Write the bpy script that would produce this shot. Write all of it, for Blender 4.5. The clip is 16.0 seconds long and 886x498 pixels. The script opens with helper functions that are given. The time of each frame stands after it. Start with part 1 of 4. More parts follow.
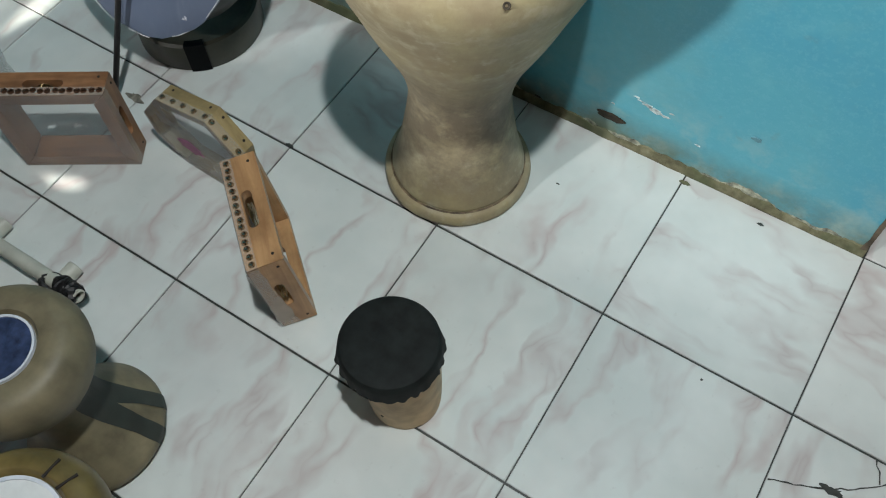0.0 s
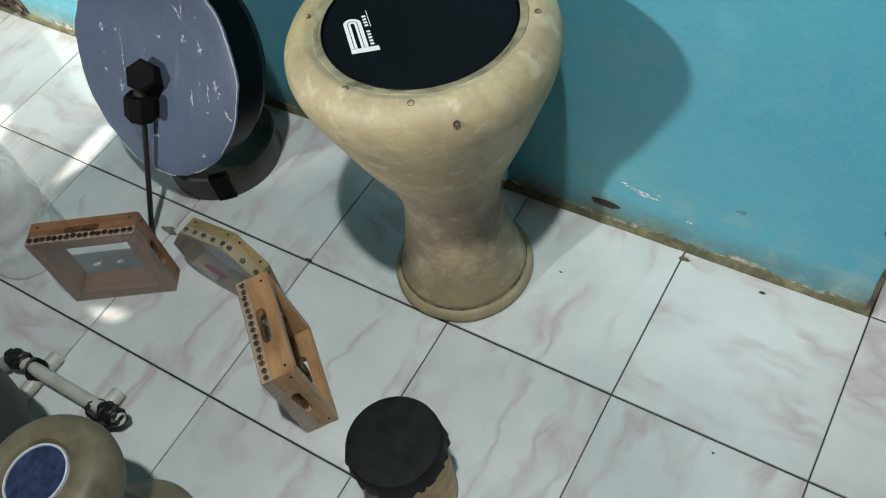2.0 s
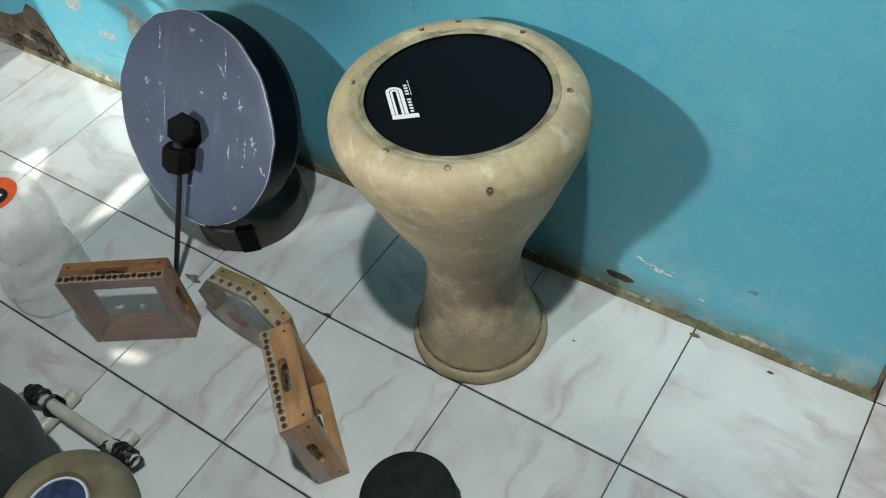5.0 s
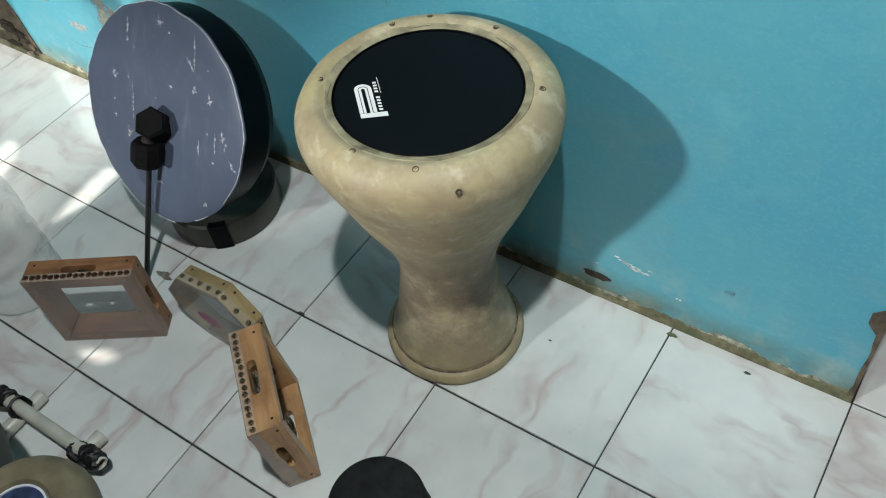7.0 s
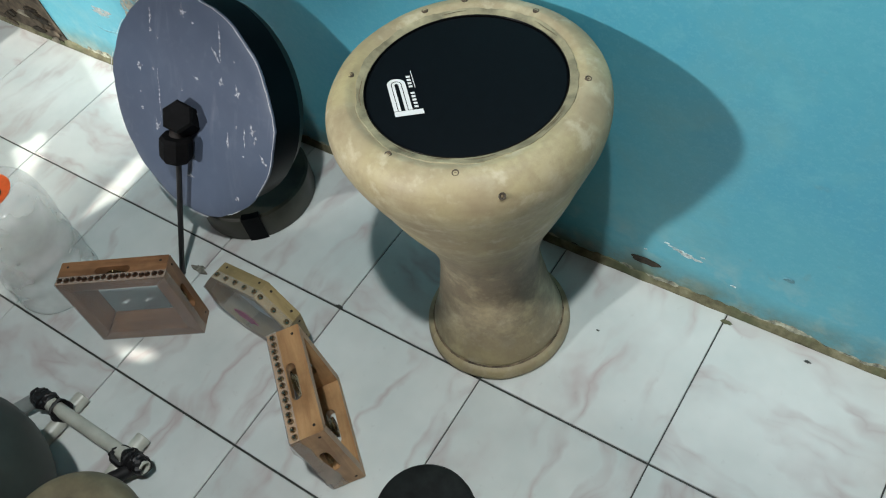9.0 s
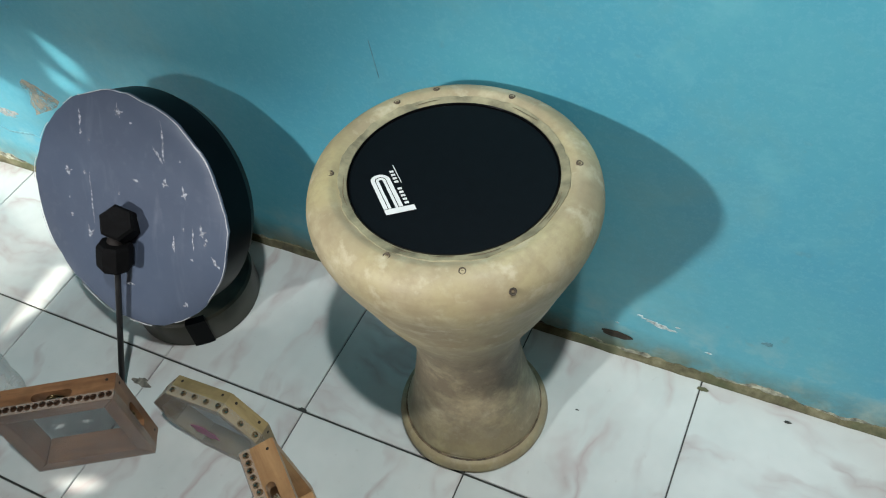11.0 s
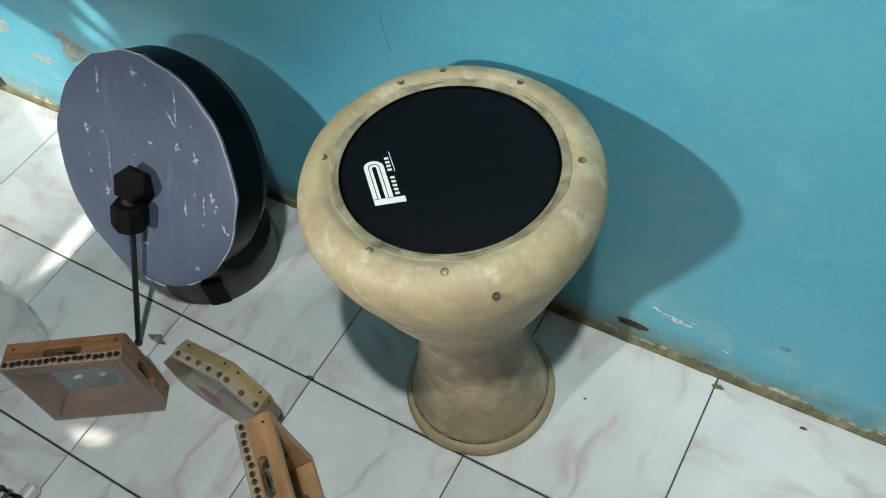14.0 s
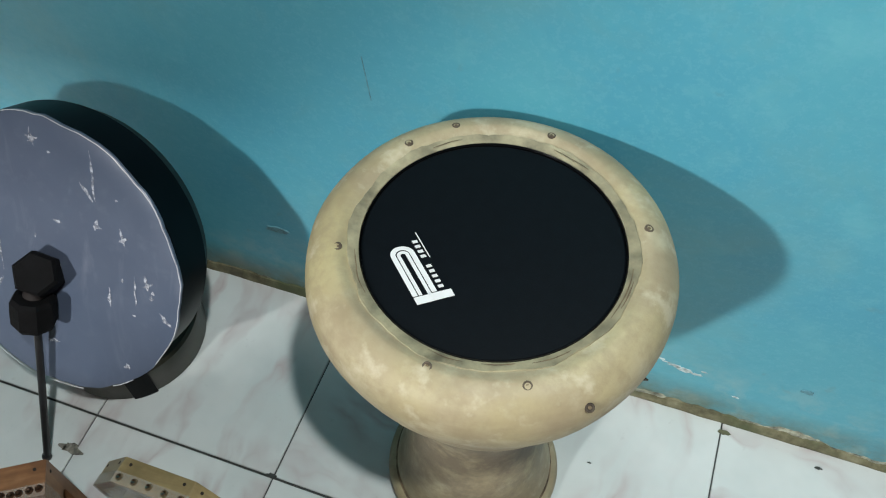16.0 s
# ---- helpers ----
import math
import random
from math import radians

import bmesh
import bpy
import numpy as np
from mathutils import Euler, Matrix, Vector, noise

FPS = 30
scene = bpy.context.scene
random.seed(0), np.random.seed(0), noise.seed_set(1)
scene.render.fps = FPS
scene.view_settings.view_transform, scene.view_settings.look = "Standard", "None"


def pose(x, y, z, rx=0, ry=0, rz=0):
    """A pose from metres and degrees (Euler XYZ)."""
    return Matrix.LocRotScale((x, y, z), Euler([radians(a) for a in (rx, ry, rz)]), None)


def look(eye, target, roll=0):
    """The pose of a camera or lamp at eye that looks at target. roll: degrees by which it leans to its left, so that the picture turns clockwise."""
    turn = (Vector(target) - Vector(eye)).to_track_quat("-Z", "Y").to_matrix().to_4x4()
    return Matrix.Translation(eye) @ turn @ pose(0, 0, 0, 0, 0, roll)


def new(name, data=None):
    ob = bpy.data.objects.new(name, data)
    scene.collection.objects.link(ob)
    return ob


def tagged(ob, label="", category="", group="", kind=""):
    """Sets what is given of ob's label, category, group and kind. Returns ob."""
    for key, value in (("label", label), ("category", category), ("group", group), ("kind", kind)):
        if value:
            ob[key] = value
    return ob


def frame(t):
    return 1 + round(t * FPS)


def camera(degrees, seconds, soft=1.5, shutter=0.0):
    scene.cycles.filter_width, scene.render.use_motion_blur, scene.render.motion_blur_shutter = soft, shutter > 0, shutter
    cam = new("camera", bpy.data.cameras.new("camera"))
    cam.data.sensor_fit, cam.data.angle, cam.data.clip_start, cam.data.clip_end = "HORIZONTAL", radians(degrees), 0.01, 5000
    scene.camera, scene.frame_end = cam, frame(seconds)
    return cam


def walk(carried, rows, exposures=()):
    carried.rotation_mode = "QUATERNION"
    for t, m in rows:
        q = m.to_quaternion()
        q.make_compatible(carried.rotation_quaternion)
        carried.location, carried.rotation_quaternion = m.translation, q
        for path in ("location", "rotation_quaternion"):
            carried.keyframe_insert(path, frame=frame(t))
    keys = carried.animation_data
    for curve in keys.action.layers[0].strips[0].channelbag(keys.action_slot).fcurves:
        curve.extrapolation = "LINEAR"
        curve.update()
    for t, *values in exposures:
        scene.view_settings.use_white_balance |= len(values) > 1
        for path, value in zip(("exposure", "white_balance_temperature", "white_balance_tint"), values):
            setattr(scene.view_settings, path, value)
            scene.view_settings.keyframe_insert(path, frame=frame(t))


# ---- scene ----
cam = camera(54.8, 16.0, soft=1.1)
PATH = [
    (0, (0.428, -0.59, 1.175), (-0.153, 0.23, -0.554), -3.1),
    (0.5, (0.472, -0.447, 1.211), (-0.244, 0.281, -0.508), -11.1),
    (1, (0.525, -0.434, 1.221), (-0.259, 0.257, -0.484), -16.0),
    (1.5, (0.542, -0.462, 1.23), (-0.276, 0.282, -0.437), -17.2),
    (2, (0.548, -0.545, 1.235), (-0.274, 0.328, -0.366), -15.2),
    (2.5, (0.561, -0.596, 1.266), (-0.243, 0.365, -0.292), -14.1),
    (3, (0.559, -0.609, 1.267), (-0.243, 0.38, -0.275), -12.9),
    (3.5, (0.552, -0.616, 1.272), (-0.256, 0.401, -0.249), -11.1),
    (4, (0.535, -0.63, 1.269), (-0.324, 0.359, -0.242), -8.8),
    (4.5, (0.539, -0.596, 1.274), (-0.346, 0.375, -0.233), -10.1),
    (4.7, (0.541, -0.593, 1.272), (-0.339, 0.395, -0.228), -10.5),
    (7, (0.544, -0.554, 1.258), (-0.3, 0.429, -0.265), -9.7),
    (7.5, (0.548, -0.535, 1.259), (-0.32, 0.398, -0.283), -11.1),
    (8, (0.555, -0.523, 1.25), (-0.395, 0.273, -0.32), -14.0),
    (8.5, (0.557, -0.489, 1.252), (-0.392, 0.282, -0.331), -16.0),
    (9, (0.491, -0.49, 1.254), (-0.383, 0.374, -0.324), -15.0),
    (9.5, (0.379, -0.535, 1.271), (-0.428, 0.465, -0.261), -12.6),
    (10, (0.333, -0.528, 1.257), (-0.372, 0.552, -0.272), -9.8),
    (10.2, (0.335, -0.53, 1.258), (-0.359, 0.572, -0.26), -9.4),
    (12.3, (0.353, -0.441, 1.257), (-0.343, 0.622, -0.288), -9.4),
    (12.5, (0.35, -0.441, 1.237), (-0.364, 0.548, -0.348), -9.1),
    (13, (0.36, -0.435, 1.235), (-0.384, 0.435, -0.405), -9.1),
    (13.5, (0.378, -0.411, 1.24), (-0.384, 0.472, -0.385), -10.7),
    (14, (0.389, -0.397, 1.26), (-0.395, 0.526, -0.331), -12.6),
    (14.5, (0.367, -0.365, 1.249), (-0.418, 0.579, -0.33), -15.5),
    (15, (0.251, -0.347, 1.233), (-0.411, 0.66, -0.364), -11.8),
    (15.5, (0.156, -0.346, 1.217), (-0.311, 0.734, -0.4), -5.7),
    (16, (0.113, -0.331, 1.2), (-0.316, 0.748, -0.429), -2.4),
]
walk(cam, [(t, look(eye, target, roll)) for t, eye, target, roll in PATH],
     exposures=((0, 0.0), (9.5, -0.02), (10.2, 0.0), (12.3, 0.09), (13.0, 0.08), (14.5, 0.03), (16, 0.08)))

# ---- light: a small low window, a ceiling lamp, slits of sun ----
world = bpy.data.worlds.new("world")
scene.world = world
world.use_nodes = True
wn = world.node_tree.nodes
sky = wn.new("ShaderNodeTexSky")
sky.sky_type = "NISHITA"
sky.sun_disc = False
sky.sun_elevation = radians(38)
sky.sun_rotation = radians(270)
wn["Background"].inputs["Strength"].default_value = 0.08
world.node_tree.links.new(sky.outputs["Color"], wn["Background"].inputs["Color"])

SUN_WAY = Vector((0.74, 0.36, -0.57)).normalized()
sun = new("sun", bpy.data.lights.new("sun", "SUN"))
sun.data.energy, sun.data.angle, sun.data.color = 9.0, radians(0.53), (1.0, 0.95, 0.86)
sun.matrix_world = Matrix.Translation((-4, 0, 4)) @ SUN_WAY.to_track_quat("-Z", "Y").to_matrix().to_4x4()


def area(name, eye, target, w, h, watts, colour):
    ob = new(name, bpy.data.lights.new(name, "AREA"))
    ob.data.shape, ob.data.size, ob.data.size_y = "RECTANGLE", w, h
    ob.data.energy, ob.data.color = watts, colour
    ob.matrix_world = look(eye, target)
    return ob


WIN = Vector((-1.05, -2.26, 1.66))      # the low window in the south wall
BULB = Vector((0.54, -0.50, 2.62))      # the ceiling lamp
area("window_light", WIN, (0, 0.2, 0.35), 0.12, 0.12, 59.0, (0.970, 0.975, 0.955))
area("lamp_light", BULB - Vector((0, 0, 0.02)), BULB - Vector((0, 0, 1)), 0.07, 0.07, 44.5, (0.950, 0.985, 0.985))


# ---- materials ----
def mat(name, build):
    m = bpy.data.materials.new(name)
    m.use_nodes = True
    nt = m.node_tree
    b = nt.nodes["Principled BSDF"]
    build(nt, b)
    return m


def link(nt, a, b):
    nt.links.new(a, b)


def coords(nt, scale=1.0, jitter=False, stretch=(1, 1, 1)):
    """Object coordinates, shifted for each object by its random number if jitter."""
    tc = nt.nodes.new("ShaderNodeTexCoord")
    mp = nt.nodes.new("ShaderNodeMapping")
    mp.inputs["Scale"].default_value = [scale * k for k in stretch]
    link(nt, tc.outputs["Object"], mp.inputs["Vector"])
    if jitter:
        oi = nt.nodes.new("ShaderNodeObjectInfo")
        mu = nt.nodes.new("ShaderNodeMath")
        mu.operation = "MULTIPLY"
        mu.inputs[1].default_value = 57.0
        link(nt, oi.outputs["Random"], mu.inputs[0])
        link(nt, mu.outputs[0], mp.inputs["Location"])
    return mp.outputs["Vector"]


def noise_at(nt, vec, scale, detail=4, rough=0.55, distort=0.0):
    n = nt.nodes.new("ShaderNodeTexNoise")
    n.inputs["Scale"].default_value = scale
    n.inputs["Detail"].default_value = detail
    n.inputs["Roughness"].default_value = rough
    n.inputs["Distortion"].default_value = distort
    link(nt, vec, n.inputs["Vector"])
    return n.outputs["Fac"]


def ramp(nt, fac, stops):
    r = nt.nodes.new("ShaderNodeValToRGB")
    e = r.color_ramp.elements
    while len(e) < len(stops):
        e.new(0.5)
    for k, (pos, col) in zip(e, stops):
        k.position = pos
        k.color = (*col, 1) if len(col) == 3 else col
    link(nt, fac, r.inputs["Fac"])
    return r.outputs["Color"]


def mix(nt, fac, a, b, mode="MIX"):
    m = nt.nodes.new("ShaderNodeMix")
    m.data_type, m.blend_type = "RGBA", mode
    for sock, val in ((m.inputs["Factor"], fac), (m.inputs["A"], a), (m.inputs["B"], b)):
        if isinstance(val, (int, float)):
            sock.default_value = val
        elif isinstance(val, tuple):
            sock.default_value = (*val, 1)
        else:
            link(nt, val, sock)
    return m.outputs["Result"]


def bump(nt, b, fac, strength, dist=0.002):
    n = nt.nodes.new("ShaderNodeBump")
    n.inputs["Strength"].default_value = strength
    n.inputs["Distance"].default_value = dist
    link(nt, fac, n.inputs["Height"])
    link(nt, n.outputs["Normal"], b.inputs["Normal"])


def rough_from(nt, b, fac, lo, hi):
    m = nt.nodes.new("ShaderNodeMapRange")
    m.inputs["To Min"].default_value, m.inputs["To Max"].default_value = lo, hi
    link(nt, fac, m.inputs["Value"])
    link(nt, m.outputs["Result"], b.inputs["Roughness"])


def plain(name, col, rough=0.5, metal=0.0, grain=0.12, scale=60, bumps=0.15, spec=0.5):
    col = tuple(0.88 * c for c in col)

    def build(nt, b):
        v = coords(nt)
        f = noise_at(nt, v, scale, 5)
        g = noise_at(nt, v, scale * 0.12, 3)
        lo = tuple(c * (1 - grain * 1.6) for c in col)
        hi = tuple(min(1, c * (1 + grain * 1.6)) for c in col)
        c = ramp(nt, f, [(0.3, lo), (0.7, hi)])
        c = mix(nt, ramp(nt, g, [(0.4, (0, 0, 0)), (0.65, (0.5, 0.5, 0.5))]), c, tuple(k * (1 - grain * 1.5) for k in col))
        link(nt, c, b.inputs["Base Color"])
        b.inputs["Metallic"].default_value = metal
        b.inputs["Specular IOR Level"].default_value = spec
        rough_from(nt, b, f, max(0.02, rough - 0.1), min(1, rough + 0.1))
        bump(nt, b, f, bumps, 0.001)
    return mat(name, build)


def tile_build(nt, b):
    v = coords(nt, jitter=True)
    # each tile's veins are turned by a quarter at random
    oi = nt.nodes.new("ShaderNodeObjectInfo")
    q = nt.nodes.new("ShaderNodeMath")
    q.operation = "MULTIPLY"
    q.inputs[1].default_value = 7.99
    link(nt, oi.outputs["Random"], q.inputs[0])
    fl = nt.nodes.new("ShaderNodeMath")
    fl.operation = "FLOOR"
    link(nt, q.outputs[0], fl.inputs[0])
    an = nt.nodes.new("ShaderNodeMath")
    an.operation = "MULTIPLY"
    an.inputs[1].default_value = math.pi / 2
    link(nt, fl.outputs[0], an.inputs[0])
    turn = nt.nodes.new("ShaderNodeVectorRotate")
    turn.rotation_type = "Z_AXIS"
    link(nt, v, turn.inputs["Vector"])
    link(nt, an.outputs[0], turn.inputs["Angle"])
    warp = nt.nodes.new("ShaderNodeTexNoise")
    warp.inputs["Scale"].default_value = 9.0
    warp.inputs["Detail"].default_value = 3
    link(nt, v, warp.inputs["Vector"])
    add = nt.nodes.new("ShaderNodeMix")
    add.data_type, add.blend_type = "RGBA", "LINEAR_LIGHT"
    add.inputs["Factor"].default_value = 0.045
    link(nt, turn.outputs["Vector"], add.inputs["A"])
    link(nt, warp.outputs["Color"], add.inputs["B"])
    mp = nt.nodes.new("ShaderNodeMapping")
    mp.inputs["Rotation"].default_value = (0, 0, radians(38))
    mp.inputs["Scale"].default_value = (3.4, 12.0, 3.0)
    link(nt, add.outputs["Result"], mp.inputs["Vector"])
    vein = noise_at(nt, mp.outputs["Vector"], 0.85, 3, 0.5)
    ridge = ramp(nt, vein, [(0.44, (0, 0, 0)), (0.490, (0.75, 0.75, 0.75)), (0.506, (1, 1, 1)), (0.512, (0.8, 0.8, 0.8)), (0.575, (0, 0, 0))])
    where = ramp(nt, noise_at(nt, v, 8.0, 3), [(0.40, (0.12, 0.12, 0.12)), (0.60, (1, 1, 1))])
    amount = mix(nt, 1.0, mix(nt, 1.0, ridge, where, "MULTIPLY"), (0.62, 0.62, 0.62), "MULTIPLY")
    ground = ramp(nt, noise_at(nt, v, 4.5, 4, 0.6), [(0.34, (0.530, 0.580, 0.562)), (0.66, (0.648, 0.685, 0.663))])
    tint = ramp(nt, noise_at(nt, v, 9.0, 2), [(0.38, (0.405, 0.288, 0.285)), (0.68, (0.375, 0.325, 0.322))])
    col = mix(nt, amount, ground, tint)
    soft = ramp(nt, noise_at(nt, mp.outputs["Vector"], 0.5, 3), [(0.52, (0, 0, 0)), (0.7, (0.16, 0.16, 0.16))])
    col = mix(nt, soft, col, (0.462, 0.395, 0.395))
    dust = ramp(nt, noise_at(nt, v, 90, 3), [(0.66, (0, 0, 0)), (0.8, (0.25, 0.25, 0.25))])
    col = mix(nt, dust, col, (0.353, 0.353, 0.336))
    link(nt, col, b.inputs["Base Color"])
    rough_from(nt, b, noise_at(nt, v, 14, 4), 0.08, 0.26)
    b.inputs["IOR"].default_value = 1.5
    bump(nt, b, noise_at(nt, v, 9, 2), 0.06, 0.004)


M_TILE = mat("glazed_tile", tile_build)
M_GROUT = plain("grout", (0.045, 0.05, 0.045), 0.4, grain=0.3, scale=160)


def wall_build(nt, b):
    v = coords(nt)
    big = noise_at(nt, v, 2.6, 5, 0.6)
    fine = noise_at(nt, v, 75, 5, 0.65)
    mid = noise_at(nt, v, 14, 4)
    c = ramp(nt, big, [(0.30, (0.066, 0.318, 0.446)), (0.52, (0.084, 0.352, 0.446)), (0.70, (0.116, 0.394, 0.468))])
    c = mix(nt, ramp(nt, fine, [(0.42, (0, 0, 0)), (0.66, (0.4, 0.4, 0.4))]), c, (0.066, 0.320, 0.424))
    c = mix(nt, ramp(nt, mid, [(0.58, (0, 0, 0)), (0.74, (0.35, 0.35, 0.35))]), c, (0.160, 0.465, 0.520))
    spots = ramp(nt, noise_at(nt, v, 24, 3, 0.5), [(0.70, (0, 0, 0)), (0.76, (0.5, 0.5, 0.5))])
    c = mix(nt, spots, c, (0.113, 0.287, 0.331))
    blotch = ramp(nt, noise_at(nt, v, 4.2, 6, 0.68, 0.4), [(0.48, (0, 0, 0)), (0.68, (0.55, 0.55, 0.55))])
    c = mix(nt, blotch, c, (0.145, 0.345, 0.375))
    scrub = ramp(nt, noise_at(nt, coords(nt, 1.0, stretch=(1, 1, 2.2)), 11, 6, 0.75), [(0.54, (0, 0, 0)), (0.70, (0.4, 0.4, 0.4))])
    c = mix(nt, scrub, c, (0.066, 0.298, 0.412))
    fleck = noise_at(nt, v, 150, 4, 0.7)
    c = mix(nt, ramp(nt, fleck, [(0.50, (0, 0, 0)), (0.62, (0.30, 0.30, 0.30))]), c, (0.145, 0.415, 0.510))
    # pale salts and rubbed paint in the lowest hand's breadth
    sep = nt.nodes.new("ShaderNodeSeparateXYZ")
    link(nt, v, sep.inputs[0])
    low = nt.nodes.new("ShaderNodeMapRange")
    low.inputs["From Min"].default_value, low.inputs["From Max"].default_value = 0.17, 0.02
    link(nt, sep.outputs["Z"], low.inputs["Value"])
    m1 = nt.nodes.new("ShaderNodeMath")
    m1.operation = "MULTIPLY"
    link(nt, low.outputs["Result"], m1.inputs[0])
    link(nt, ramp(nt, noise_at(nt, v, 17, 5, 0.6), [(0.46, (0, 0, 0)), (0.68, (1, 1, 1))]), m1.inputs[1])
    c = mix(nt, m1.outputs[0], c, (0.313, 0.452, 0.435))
    # green tone, darker toward the floor, broken up by noise
    low_green = nt.nodes.new("ShaderNodeMapRange")
    low_green.inputs["From Min"].default_value, low_green.inputs["From Max"].default_value = 0.085, 0.018
    link(nt, sep.outputs["Z"], low_green.inputs["Value"])
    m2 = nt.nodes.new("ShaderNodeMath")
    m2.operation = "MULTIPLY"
    link(nt, low_green.outputs["Result"], m2.inputs[0])
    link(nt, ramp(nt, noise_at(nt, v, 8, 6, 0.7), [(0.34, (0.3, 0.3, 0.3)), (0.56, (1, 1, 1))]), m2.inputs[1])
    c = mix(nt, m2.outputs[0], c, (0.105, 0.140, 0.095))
    link(nt, c, b.inputs["Base Color"])
    rough_from(nt, b, fine, 0.42, 0.62)
    bump(nt, b, fine, 0.35, 0.0015)


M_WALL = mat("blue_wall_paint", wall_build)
M_PLASTER = plain("bare_plaster", (0.115, 0.09, 0.062), 0.9, grain=0.4, scale=45, bumps=0.8)


def grime_build(nt, b):
    v = coords(nt)
    f = noise_at(nt, v, 30, 5, 0.65)
    c = ramp(nt, f, [(0.3, (0.055, 0.052, 0.030)), (0.5, (0.140, 0.132, 0.075)), (0.72, (0.25, 0.24, 0.155))])
    c = mix(nt, ramp(nt, noise_at(nt, v, 11, 4), [(0.46, (0, 0, 0)), (0.62, (0.8, 0.8, 0.8))]), c, (0.075, 0.095, 0.045))
    c = mix(nt, ramp(nt, noise_at(nt, v, 8, 3), [(0.55, (0, 0, 0)), (0.7, (0.7, 0.7, 0.7))]), c, (0.26, 0.24, 0.17))
    link(nt, c, b.inputs["Base Color"])
    b.inputs["Roughness"].default_value = 0.92
    bump(nt, b, f, 0.9, 0.003)


M_GRIME = mat("mossy_mortar", grime_build)
M_MORTAR = plain("grey_mortar", (0.21, 0.20, 0.165), 0.9, grain=0.5, scale=130, bumps=0.8)
M_CRUMB = plain("pale_crumbling_filler", (0.30, 0.31, 0.24), 0.9, grain=0.7, scale=70, bumps=0.9)
# unseen walls and ceiling are tinted so their bounce warms the shadows
M_DIM = plain("rosy_fill_paint", (0.22, 0.155, 0.140), 0.8, grain=0.1, scale=20)
M_CEIL = plain("ceiling_paint", (0.15, 0.120, 0.110), 0.8, grain=0.05, scale=20)
M_PLASTERDARK = plain("dark_broken_plaster", (0.045, 0.035, 0.022), 0.95, grain=0.5, scale=90, bumps=1.0)
M_SCRAPE = plain("scraped_beige_plaster", (0.36, 0.33, 0.25), 0.85, grain=0.25, scale=40, bumps=0.5)


def rubbed_build(col):
    """A worn place in the paint: patchy, so that the paint shows through."""
    def build(nt, b):
        v = coords(nt)
        f = noise_at(nt, v, 45, 5, 0.65)
        link(nt, ramp(nt, f, [(0.3, tuple(k * 0.75 for k in col)), (0.7, col)]), b.inputs["Base Color"])
        b.inputs["Roughness"].default_value = 0.85
        link(nt, ramp(nt, noise_at(nt, v, 38, 5, 0.7), [(0.34, (0.05, 0.05, 0.05)), (0.58, (0.8, 0.8, 0.8))]), b.inputs["Alpha"])
    return build


M_ROSY = mat("rubbed_rosy_paint", rubbed_build((0.52, 0.50, 0.46)))
M_CHIP = plain("pale_chipped_filler", (0.60, 0.70, 0.70), 0.85, grain=0.3, scale=160)
M_BARE = mat("rubbed_beige_plaster", rubbed_build((0.38, 0.35, 0.27)))
M_CHIPBROWN = plain("brown_stain_on_paint", (0.14, 0.34, 0.40), 0.8, grain=0.25, scale=120)


